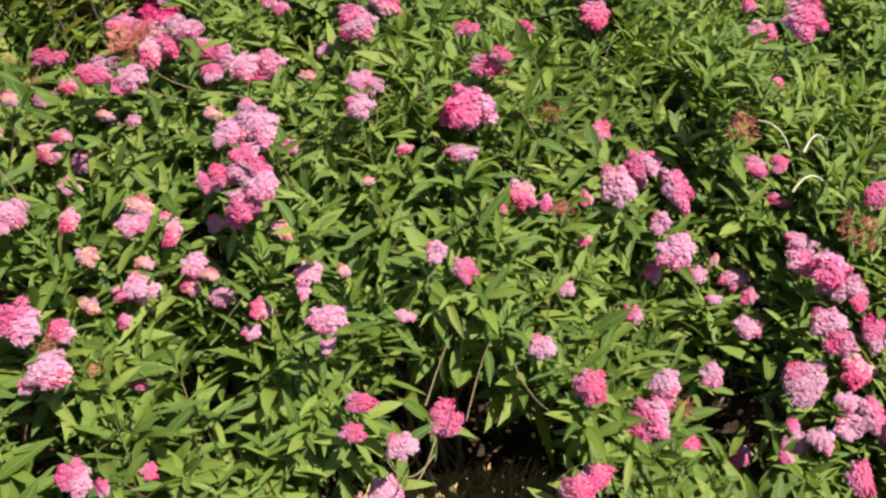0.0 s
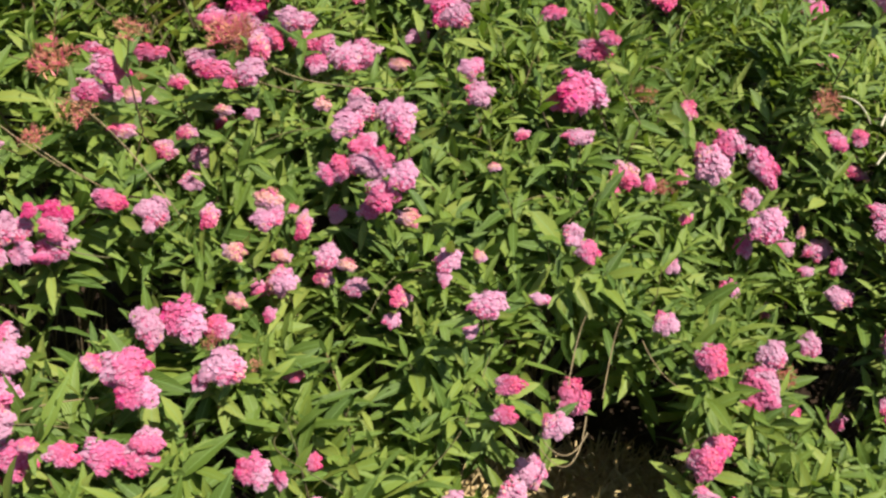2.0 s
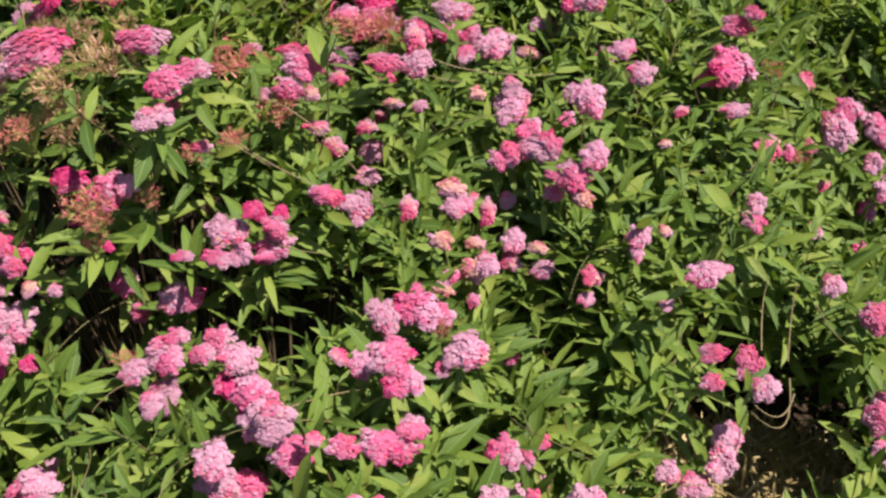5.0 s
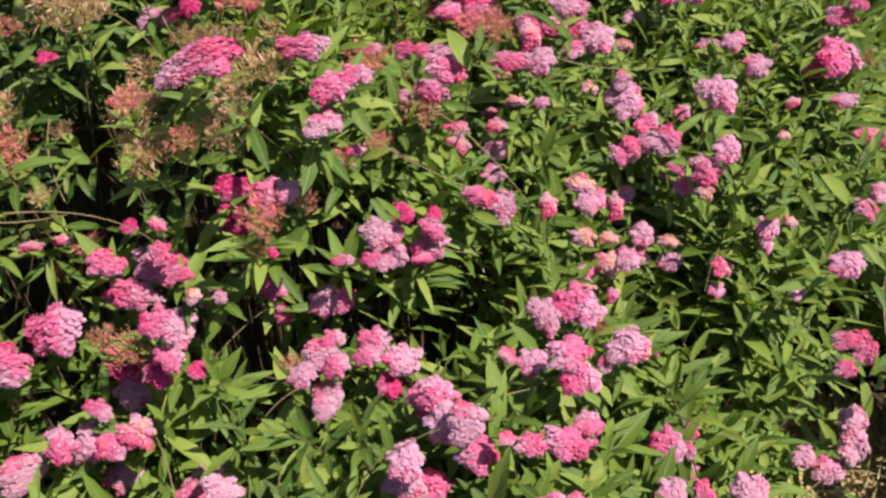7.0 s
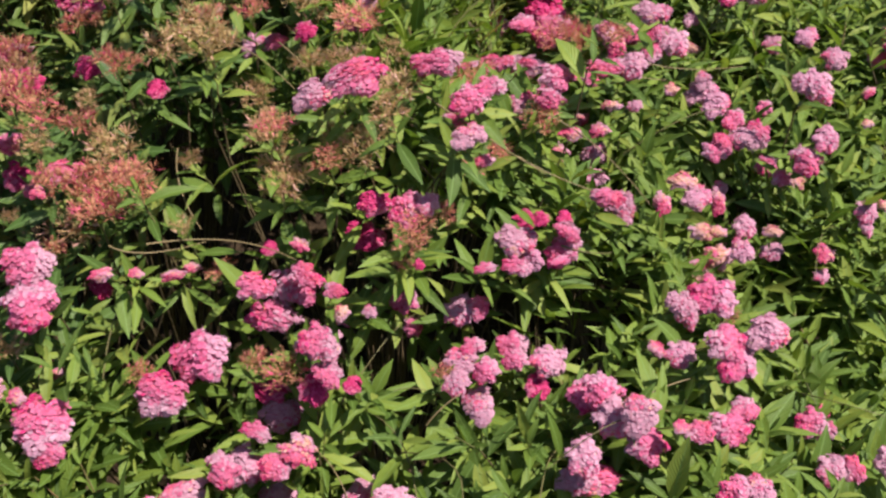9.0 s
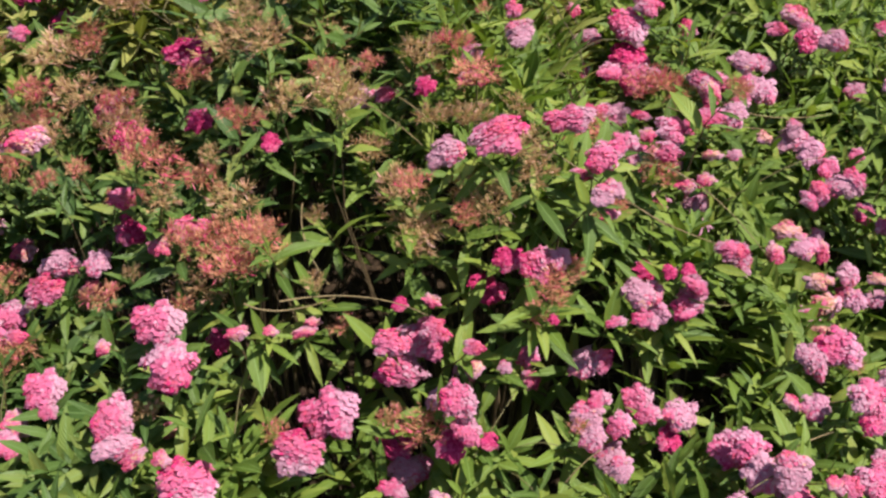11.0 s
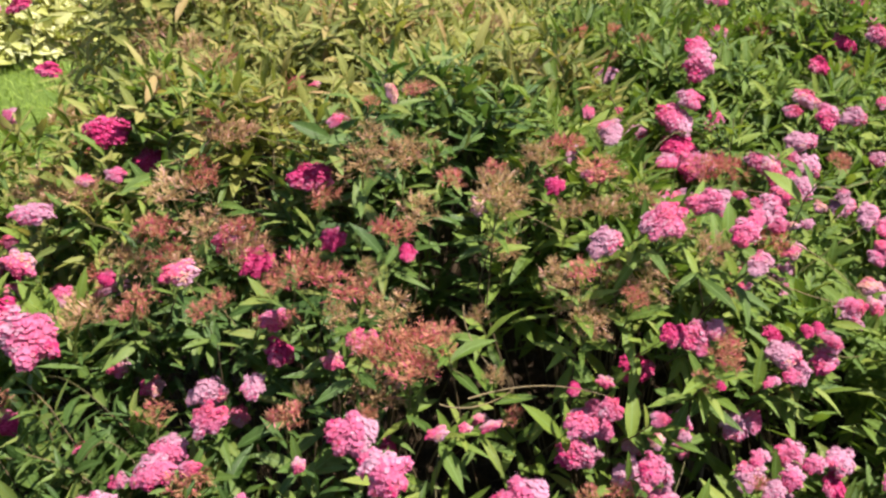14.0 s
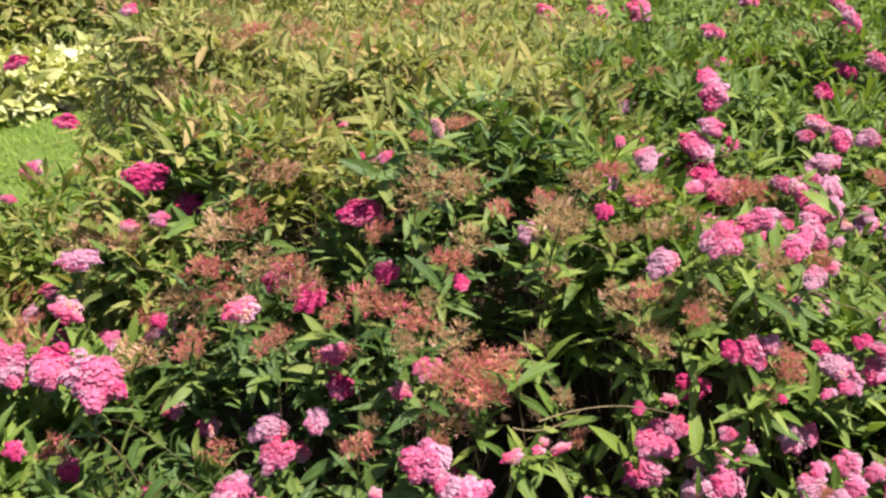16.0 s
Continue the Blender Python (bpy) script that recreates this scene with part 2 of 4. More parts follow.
# colour under the florets: deeper on pale heads, to paint shade between tiers
CORE = {"P": 1, "K": 1, "R": 3, "D": 2, "C": 3, "T": 4}
# from the oldest, palest florets on one side of a head to the youngest on the other
AGE = (0, 4, 1, 3, 2, 5)


def bloom_mesh(kind, seed, fine=1.0):
    """A ragged corymb one unit wide: small five-petalled florets in overlapping, wavy tiers on a stalk. Its y axis points up the slope of the head."""
    rng = np.random.default_rng(seed)
    bag, stem = Bag(), Bag()
    limits = np.cumsum([KINDS[kind][k] for k in AGE]) / sum(KINDS[kind])
    bays = [(int(m), rng.uniform(0.04, 0.14), rng.uniform(0, 6.3)) for m in (2, 3, 5, 7)]
    bumps = [(rng.uniform(-0.3, 0.3), rng.uniform(-0.3, 0.3), rng.uniform(0.13, 0.2), rng.uniform(-0.11, 0.09)) for _ in range(7)]
    tier, p1, p2, p3 = rng.uniform(0.15, 0.2), *rng.uniform(0, 6.3, 3)

    def dome(d, grow):
        q = math.atan2(d[1], d[0])
        reach = 0.46 * grow * (1 + sum(a * math.sin(m * q + p) for m, a, p in bays))
        at = np.array([d[0] * reach, d[1] * reach, 0.30 * d[2] * grow - 0.06])
        at[2] += sum(h * math.exp(-((at[0] - x) ** 2 + (at[1] - y) ** 2) / (2 * w * w)) for x, y, w, h in bumps)
        return at

    foot = np.array([0, 0, -0.42])
    q = rng.uniform(0, 6.3)
    young = np.array([math.cos(q), math.sin(q), 0.25])
    # solid dome under the florets; its deeper colour puts shade into pale heads' slits
    rows = [(1.0, 0.0)] + [(math.cos(t), math.sin(t)) for t in (0.5, 0.95, 1.35, 1.85)]
    core = [dome((0, 0, 1.0), 0.84)] + [dome((r * math.cos(k * 0.5236), r * math.sin(k * 0.5236), z), 0.84) for z, r in rows[1:] for k in range(12)]
    quads = [(1 + g * 12 + (k + 1) % 12, 1 + g * 12 + k, 13 + g * 12 + k, 13 + g * 12 + (k + 1) % 12) for g in range(3) for k in range(12)]
    bag.add(core, quads, CORE[kind])
    bag.add(core[:13], [(0, 1 + k, 1 + (k + 1) % 12) for k in range(12)], CORE[kind])
    for k in range(6):
        rim = dome((math.cos(k * 1.05), math.sin(k * 1.05), 0), 0.55)
        stem.add(*tube_arrays(np.array([[foot, foot * 0.5 + rim * 0.4, rim]]), np.array([[0.016, 0.012, 0.008]])), 0)
    up = np.array([0, 0.5, 0.866])
    count = int(560 * fine)
    for k in range(count):
        z = 1 - 1.22 * (k + 0.5) / count
        q = k * 2.39996 + rng.uniform(-0.3, 0.3)
        r = math.sqrt(max(0, 1 - z * z))
        d = np.array([r * math.cos(q), r * math.sin(q), z])
        at = dome(d, 1.0)
        # each tier stands out over the next one below
        phase = at[1] / tier + 0.9 * math.sin(5 * at[0] + p1) + 0.4 * math.sin(13 * at[0] + p2) + 0.35 * math.sin(9 * at[1] + p3)
        edge = 1 - phase % 1.0
        if edge < 0.13 and rng.random() < 0.7:
            continue
        out = unit(d * [1, 1, 1.5])
        at = at + out * 0.056 * (edge - 0.5) + rng.normal(0, 0.014, 3)
        # the last term paints shade too: deeper in a tier's recess, paler at its lip
        age = 0.5 + 0.95 * float(at @ young) + rng.normal(0, 0.15) + 0.12 * (0.5 - edge)
        slot = AGE[int(np.searchsorted(limits, min(max(age, 0.001), 0.999)))]
        face = unit(out * 0.7 + up * 0.55)
        # long stamens stand out of each floret
        if fine == 1.0:
            w = unit(out + rng.normal(0, 0.4, 3))
            side = frame_of(w)[0] * 0.006
            bag.add([at + side, at - side, at + w * rng.uniform(0.05, 0.125)], [(0, 1, 2)], slot if slot > 1 else 1 - (rng.random() < 0.5))
        floret(bag, at, face + rng.normal(0, 0.2, 3), rng.uniform(0.042, 0.066) / math.sqrt(fine) * (0.88 if slot == 3 else 1), slot, rng)
    stem.add(*tube_arrays(np.array([[(0, 0, -1.1), (0.02, 0.01, -0.7), foot]]), np.array([[0.026, 0.024, 0.02]])), 0)
    return bag.mesh("bloom", HEAD_MATS), stem.mesh("bloom_stalk", [M_SHOOT])


def spent_mesh(seed, rusty, n=15, twigs=20):
    """A faded corymb one unit wide: a loose brown spray of fine stalks with dry seed cups."""
    rng = np.random.default_rng(seed)
    bag, stem = Bag(), Bag()
    foot = np.array([0, 0, -0.42])
    for k in range(n):
        q = k * 2.39996 + rng.uniform(-0.4, 0.4)
        d = 0.46 * math.sqrt((k + 0.4) / n) * rng.uniform(0.75, 1.1)
        hub = np.array([d * math.cos(q), d * math.sin(q), -0.10 - 0.35 * d + rng.uniform(-0.08, 0.06)])
        bag.add(*tube_arrays(np.array([[foot, foot * 0.5 + hub * 0.5 + [0, 0, -0.04], hub]]), np.array([[0.014, 0.011, 0.009]])), 7 if rusty else 5)
        for j in range(twigs):
            w = unit(np.array([math.cos(q) * d, math.sin(q) * d, 0.6]) + rng.normal(0, 0.5, 3))
            long = rng.uniform(0.11, 0.30)
            tip = hub + w * long + [0, 0, 0.05 * long]
            side = frame_of(w)[0] * rng.uniform(0.011, 0.019)
            mid = hub + w * long * 0.62
            bag.add([hub, mid + side, tip, mid - side], [(0, 1, 2, 3)], int(rng.choice([7, 7, 7, 3])) if rusty else int(rng.choice([5, 5, 5, 4])))
            if j % 2:
                a, b, c = frame_of(w)
                r = rng.uniform(0.009, 0.016)
                cup = [tip - c * r] + [tip + (a * math.cos(t) + b * math.sin(t)) * r + c * r * rng.uniform(0.3, 2.8) for t in np.arange(5) * 1.2566]
                bag.add(cup, [(0, 1 + t, 1 + (t + 1) % 5) for t in range(5)], 7 if rusty else 5)
    stem.add(*tube_arrays(np.array([[(0, 0, -1.1), (0.02, 0.01, -0.7), foot]]), np.array([[0.026, 0.024, 0.02]])), 0)
    return bag.mesh("spent_bloom", HEAD_MATS), stem.mesh("spent_stalk", [M_SHOOT])


HEAD_MESH = {k: [bloom_mesh(k, 100 * i + j) for j in range(8)] for i, k in enumerate(KINDS)}
HEAD_MESH["B"] = [spent_mesh(900 + j, False) for j in range(5)]
HEAD_MESH["U"] = [spent_mesh(950 + j, True) for j in range(4)]
FAR_HEAD = {k: [bloom_mesh(k, 500 + 10 * i + j, 0.3) for j in range(3)] for i, k in enumerate(KINDS)}
FAR_HEAD.update(B=[spent_mesh(900 + j, False, 10, 11) for j in range(5)], U=[spent_mesh(950 + j, True, 10, 11) for j in range(4)])
# how far florets and stamens fill out a head beyond its close-packed middle
FULL = {"P": 1.01, "K": 1.09, "R": 1.04, "D": 1.04, "C": 0.94, "T": 0.94, "B": 1.14, "U": 1.08}
HEAD_LABEL = {
    "P": "pale pink domed flower head", "K": "bright pink domed flower head", "R": "rosy red flower head with buds",
    "D": "deep magenta flower head", "C": "coral and pink fading flower head", "T": "tan and pale pink withering flower head",
    "B": "dry brown spent flower head", "U": "rust red spent flower head",
}


# x, y, z of each flower head, its width and height, all in millimetres, and its kind
HEADS = {}
HEADS.setdefault('a', []).extend([
    (225, 894, 503, 47, 49, 'R'), (358, 964, 432, 44, 48, 'P'), (324, 909, 406, 61, 67, 'K'), (575, 963, 440, 80, 58, 'P'),
    (619, 1037, 497, 54, 49, 'P'), (527, 1218, 431, 54, 41, 'P'), (448, 1015, 397, 41, 40, 'P'), (233, 810, 398, 42, 42, 'R'),
    (327, 1110, 444, 32, 29, 'K'), (509, 958, 258, 38, 33, 'K'), (202, 777, 407, 47, 54, 'R'), (206, 698, 376, 51, 51, 'K'),
    (427, 971, 279, 25, 35, 'R'), (621, 982, 505, 43, 39, 'K'), (583, 935, 323, 46, 41, 'P'), (413, 943, 303, 32, 42, 'R'),
])
HEADS.setdefault('a', []).extend([
    (429, 1164, 333, 31, 29, 'K'), (710, 1050, 460, 46, 50, 'K'), (661, 939, 360, 54, 41, 'P'), (703, 950, 368, 36, 73, 'K'),
    (665, 864, 320, 40, 62, 'R'), (609, 914, 355, 36, 45, 'P'), (639, 1121, 536, 64, 55, 'K'), (453, 1197, 456, 30, 36, 'P'),
    (463, 1125, 464, 25, 20, 'P'), (610, 1164, 515, 52, 38, 'K'), (667, 1120, 500, 75, 51, 'P'), (521, 1093, 429, 52, 38, 'P'),
    (643, 944, 414, 35, 31, 'P'), (397, 964, 378, 33, 30, 'U'), (529, 1145, 452, 24, 29, 'K'), (690, 1098, 490, 32, 37, 'R'),
])
HEADS.setdefault('a', []).extend([
    (679, 1005, 421, 73, 55, 'C'), (559, 920, 383, 22, 22, 'K'), (535, 868, 371, 17, 22, 'K'), (364, 982, 371, 39, 29, 'K'),
    (190, 737, 383, 30, 26, 'P'), (233, 704, 385, 34, 38, 'R'),
])
HEADS.setdefault('b', []).extend([
    (298, 1244, 613, 51, 75, 'P'), (417, 1294, 570, 45, 71, 'K'), (346, 1302, 613, 42, 53, 'K'), (401, 1184, 520, 71, 56, 'P'),
    (569, 1316, 879, 61, 53, 'K'), (523, 1338, 678, 49, 58, 'U'), (622, 1213, 515, 58, 31, 'P'), (283, 1364, 644, 35, 46, 'C'),
    (154, 1540, 751, 39, 23, 'R'), (556, 1319, 597, 35, 35, 'K'), (616, 1330, 518, 51, 31, 'C'), (379, 1231, 544, 37, 37, 'P'),
    (370, 1189, 469, 28, 38, 'K'), (563, 1345, 590, 43, 21, 'C'), (738, 1236, 601, 38, 47, 'K'), (713, 1200, 562, 57, 66, 'U'),
])
HEADS.setdefault('b', []).extend([
    (794, 1858, 650, 48, 24, 'R'), (592, 1317, 607, 34, 29, 'R'), (374, 1349, 590, 35, 35, 'R'), (349, 1308, 576, 25, 30, 'R'),
    (481, 1213, 475, 15, 25, 'T'),
])
HEADS.setdefault('c', []).extend([
    (48, 1199, 791, 68, 68, 'K'), (35, 1129, 755, 44, 28, 'P'), (-3, 934, 727, 32, 28, 'P'), (39, 1002, 636, 34, 34, 'K'),
    (204, 1085, 525, 30, 30, 'P'), (151, 920, 559, 36, 36, 'P'), (-122, 1232, 818, 40, 31, 'P'), (-117, 1154, 820, 36, 43, 'P'),
    (72, 1260, 827, 47, 33, 'R'), (132, 1175, 644, 49, 51, 'C'), (-132, 1395, 822, 50, 45, 'P'), (-227, 1036, 683, 40, 31, 'T'),
    (188, 1322, 708, 39, 27, 'U'), (-51, 1136, 756, 29, 17, 'C'), (94, 1253, 852, 31, 24, 'R'), (-110, 1334, 750, 41, 37, 'P'),
])
HEADS.setdefault('c', []).extend([
    (-268, 1098, 739, 41, 40, 'K'), (47, 1480, 779, 40, 28, 'R'), (15, 1212, 765, 36, 31, 'R'), (238, 1149, 571, 32, 18, 'C'),
    (96, 1106, 665, 18, 20, 'R'), (203, 1196, 605, 42, 23, 'U'), (-226, 1155, 747, 26, 22, 'K'), (-101, 1061, 752, 23, 14, 'T'),
    (247, 1232, 593, 25, 30, 'C'), (173, 1175, 628, 19, 29, 'K'),
])
HEADS.setdefault('d', []).extend([
    (-235, 980, 802, 45, 37, 'P'), (-136, 789, 741, 49, 35, 'P'), (-345, 969, 672, 39, 34, 'P'), (-352, 955, 643, 35, 27, 'C'),
    (-409, 927, 661, 48, 41, 'T'), (-425, 984, 731, 45, 32, 'P'), (-458, 716, 725, 53, 47, 'P'), (-509, 776, 747, 53, 49, 'K'),
    (12, 860, 470, 44, 55, 'R'), (-46, 721, 581, 39, 35, 'P'), (-69, 736, 463, 45, 46, 'P'), (-424, 629, 636, 38, 38, 'K'),
    (-176, 922, 698, 33, 41, 'P'), (-141, 668, 453, 46, 39, 'P'), (-378, 1003, 701, 26, 46, 'C'), (-461, 902, 743, 36, 25, 'T'),
])
HEADS.setdefault('d', []).extend([
    (-45, 905, 634, 30, 17, 'P'), (-244, 903, 648, 33, 32, 'C'), (-421, 868, 658, 17, 19, 'K'), (-149, 852, 631, 26, 20, 'P'),
    (-361, 687, 571, 23, 22, 'R'), (-307, 941, 636, 37, 27, 'P'), (-181, 677, 482, 33, 33, 'P'), (-265, 973, 775, 40, 43, 'K'),
    (-240, 1030, 864, 45, 59, 'P'), (-361, 661, 518, 21, 17, 'K'), (-408, 641, 527, 37, 33, 'P'), (-103, 681, 482, 43, 50, 'P'),
    (-131, 940, 687, 19, 21, 'T'), (-272, 1050, 713, 33, 33, 'K'), (-335, 569, 597, 42, 49, 'P'), (-400, 565, 617, 24, 34, 'R'),
])
HEADS.setdefault('d', []).extend([
    (-102, 779, 598, 36, 28, 'R'), (-110, 747, 575, 32, 24, 'R'), (-426, 1030, 729, 53, 30, 'T'), (-400, 886, 707, 30, 37, 'P'),
    (-256, 881, 626, 24, 24, 'P'), (-183, 904, 682, 19, 25, 'P'), (-395, 629, 617, 17, 20, 'K'), (-284, 994, 732, 28, 24, 'R'),
    (-395, 1032, 709, 20, 16, 'C'), (-476, 803, 704, 34, 30, 'R'), (-487, 709, 705, 20, 17, 'K'), (-406, 947, 693, 31, 20, 'T'),
    (-441, 924, 656, 23, 24, 'K'), (-317, 940, 679, 31, 20, 'T'), (-462, 871, 684, 32, 19, 'T'), (-430, 765, 674, 14, 18, 'U'),
])
HEADS.setdefault('d', []).extend([
    (-479, 766, 718, 22, 18, 'U'), (-387, 790, 629, 23, 31, 'R'), (-497, 957, 759, 29, 37, 'C'),
])
HEADS.setdefault('e', []).extend([
    (-734, 898, 796, 53, 43, 'P'), (-671, 877, 813, 32, 27, 'K'), (-812, 772, 702, 31, 30, 'K'), (-729, 768, 699, 45, 43, 'P'),
    (-682, 609, 765, 45, 43, 'P'), (-753, 598, 685, 48, 37, 'P'), (-670, 603, 715, 44, 38, 'K'), (-549, 668, 783, 51, 35, 'K'),
    (-547, 615, 687, 38, 35, 'K'), (-833, 825, 666, 47, 39, 'P'), (-705, 662, 753, 42, 38, 'K'), (-701, 633, 739, 44, 47, 'P'),
    (-751, 594, 732, 40, 43, 'P'), (-641, 586, 757, 21, 18, 'C'), (-565, 947, 780, 42, 43, 'P'), (-605, 910, 829, 43, 25, 'R'),
])
HEADS.setdefault('e', []).extend([
    (-549, 770, 742, 38, 49, 'P'), (-664, 909, 808, 21, 21, 'D'), (-812, 834, 683, 30, 22, 'K'), (-759, 829, 674, 37, 37, 'K'),
    (-827, 760, 658, 44, 40, 'P'), (-721, 603, 667, 51, 32, 'R'), (-612, 590, 733, 34, 25, 'R'), (-540, 652, 757, 40, 38, 'K'),
    (-701, 895, 827, 18, 21, 'D'), (-748, 755, 672, 32, 33, 'D'), (-580, 710, 729, 39, 33, 'P'), (-454, 546, 662, 36, 39, 'P'),
    (-580, 510, 720, 37, 31, 'P'), (-610, 510, 730, 34, 29, 'K'), (-573, 595, 722, 45, 32, 'K'), (-533, 625, 707, 32, 28, 'K'),
])
HEADS.setdefault('e', []).extend([
    (-568, 921, 774, 15, 18, 'P'), (-677, 876, 782, 44, 36, 'K'), (-746, 861, 785, 32, 23, 'K'), (-688, 856, 785, 24, 10, 'K'),
    (-720, 879, 773, 37, 28, 'P'), (-833, 716, 693, 30, 30, 'P'), (-864, 776, 716, 28, 21, 'U'), (-787, 862, 792, 25, 14, 'K'),
    (-854, 760, 706, 35, 32, 'P'), (-708, 684, 720, 45, 45, 'K'), (-607, 720, 736, 29, 21, 'C'), (-773, 774, 708, 31, 23, 'K'),
])
HEADS.setdefault('f', []).extend([
    (-805, 1015, 1007, 56, 32, 'K'), (-749, 975, 984, 42, 25, 'K'), (-619, 1079, 918, 51, 33, 'K'), (-816, 886, 702, 43, 39, 'P'),
    (-891, 899, 1028, 43, 37, 'B'), (-868, 932, 853, 39, 41, 'K'), (-1020, 939, 756, 61, 46, 'K'), (-882, 928, 700, 32, 37, 'K'),
    (-920, 971, 1032, 61, 32, 'R'), (-919, 990, 772, 50, 40, 'D'), (-963, 1028, 979, 49, 39, 'P'), (-908, 972, 1030, 64, 33, 'K'),
    # the D head at z 772 has its shade put into the colour
    (-1079, 1097, 1066, 60, 60, 'B'), (-1014, 1296, 915, 41, 37, 'P'), (-874, 1198, 976, 38, 19, 'R'), (-969, 916, 705, 31, 29, 'P'),
])
HEADS.setdefault('f', []).extend([
    (-1026, 1200, 898, 47, 47, 'B'), (-1010, 990, 910, 60, 51, 'B'), (-871, 863, 862, 33, 20, 'U'), (-910, 929, 873, 43, 29, 'D'),
    (-873, 927, 645, 24, 30, 'R'), (-640, 1047, 905, 38, 27, 'K'), (-783, 918, 960, 27, 26, 'P'), (-1070, 1132, 1026, 58, 58, 'B'),
    (-1020, 1040, 940, 60, 51, 'B'), (-860, 1020, 990, 64, 54, 'B'), (-984, 1282, 923, 29, 24, 'R'), (-877, 1175, 1009, 67, 49, 'U'),
    (-1117, 998, 759, 45, 17, 'U'), (-1017, 991, 978, 42, 33, 'U'), (-1014, 961, 907, 43, 35, 'B'), (-959, 957, 938, 40, 31, 'U'),
])
HEADS.setdefault('f', []).extend([
    (-1149, 988, 851, 28, 27, 'B'), (-760, 1329, 967, 53, 39, 'P'), (-564, 1021, 1010, 38, 30, 'U'), (-778, 965, 977, 46, 34, 'K'),
    (-877, 856, 890, 50, 42, 'U'), (-800, 910, 961, 33, 26, 'P'), (-910, 1340, 930, 68, 58, 'B'), (-910, 990, 930, 66, 56, 'B'),
    (-640, 1136, 910, 31, 12, 'R'), (-838, 1323, 946, 38, 28, 'P'), (-946, 1191, 981, 32, 24, 'D'), (-699, 960, 775, 37, 23, 'D'),
    (-609, 1040, 845, 36, 24, 'C'), (-640, 1127, 852, 32, 24, 'K'), (-788, 1006, 923, 27, 16, 'R'), (-673, 1085, 875, 19, 19, 'P'),
])
HEADS.setdefault('f', []).extend([
    (-767, 978, 869, 35, 25, 'U'), (-719, 1019, 857, 34, 30, 'U'), (-867, 921, 842, 21, 28, 'R'), (-791, 879, 706, 28, 34, 'R'),
    (-949, 1140, 970, 44, 30, 'B'), (-1129, 1086, 880, 32, 24, 'B'), (-840, 1114, 983, 29, 37, 'B'), (-844, 923, 862, 29, 30, 'P'),
    (-884, 881, 822, 42, 28, 'U'), (-1009, 938, 821, 25, 18, 'C'), (-941, 846, 771, 17, 17, 'P'), (-1010, 1263, 997, 40, 32, 'U'),
    (-755, 976, 873, 26, 15, 'R'), (-937, 1033, 919, 44, 30, 'B'), (-823, 921, 847, 37, 22, 'U'), (-1047, 955, 810, 22, 18, 'D'),
])
HEADS.setdefault('f', []).extend([
    (-870, 869, 813, 14, 14, 'D'), (-1012, 915, 791, 32, 30, 'R'), (-886, 1257, 1016, 53, 35, 'U'), (-907, 1110, 983, 57, 33, 'B'),
])
HEADS.setdefault('g', []).extend([
    (-1058, 918, 728, 60, 37, 'K'), (-1161, 893, 705, 68, 61, 'K'), (-1007, 857, 717, 53, 49, 'P'), (-1126, 776, 614, 50, 53, 'P'),
    (-1211, 759, 597, 70, 39, 'P'), (-1095, 762, 560, 54, 44, 'P'), (-990, 712, 581, 71, 28, 'K'), (-1337, 913, 823, 53, 53, 'K'),
    (-1210, 835, 712, 66, 41, 'K'), (-1081, 868, 644, 48, 33, 'D'), (-1251, 1034, 873, 58, 54, 'U'), (-1204, 1027, 916, 42, 28, 'U'),
    (-1155, 1029, 739, 28, 16, 'C'), (-1073, 894, 806, 42, 33, 'R'), (-980, 853, 811, 24, 20, 'R'), (-1011, 811, 773, 41, 41, 'K'),
])
HEADS.setdefault('g', []).extend([
    (-1069, 841, 621, 58, 43, 'P'), (-1058, 743, 662, 48, 41, 'C'), (-1152, 755, 644, 34, 41, 'K'), (-1340, 800, 740, 66, 56, 'K'),
    (-1362, 827, 766, 26, 19, 'C'), (-1340, 780, 720, 44, 37, 'R'), (-1007, 791, 736, 34, 31, 'K'), (-1244, 722, 643, 30, 27, 'K'),
    (-960, 650, 650, 44, 37, 'P'), (-1056, 813, 742, 54, 41, 'U'), (-1090, 840, 740, 34, 29, 'U'), (-1172, 958, 792, 36, 14, 'C'),
    (-1230, 864, 731, 34, 28, 'U'), (-1025, 799, 705, 38, 38, 'D'), (-1104, 783, 668, 35, 17, 'K'), (-1090, 735, 652, 34, 34, 'R'),
])
HEADS.setdefault('g', []).extend([
    (-978, 790, 707, 24, 21, 'D'), (-1213, 948, 815, 21, 14, 'C'), (-1396, 849, 753, 39, 19, 'C'), (-975, 860, 765, 25, 21, 'T'),
    (-1253, 947, 823, 29, 21, 'C'),
])
HEADS.setdefault('h', []).extend([
    (-1282, 1067, 705, 28, 39, 'D'), (-1334, 1197, 963, 62, 57, 'U'), (-1379, 1237, 792, 45, 39, 'D'), (-1491, 1263, 737, 58, 42, 'P'),
    (-1430, 1209, 768, 32, 42, 'P'), (-1565, 1196, 714, 49, 38, 'K'), (-1348, 1006, 812, 57, 54, 'K'), (-1508, 1017, 726, 43, 54, 'K'),
    (-1412, 896, 776, 40, 53, 'K'), (-1702, 1302, 892, 77, 69, 'K'), (-1487, 1313, 921, 54, 44, 'C'), (-1300, 1159, 950, 60, 60, 'U'),
    (-1230, 1060, 880, 80, 68, 'U'), (-1677, 1247, 718, 32, 16, 'R'), (-1376, 1251, 842, 48, 28, 'R'), (-1297, 1062, 902, 44, 44, 'U'),
])
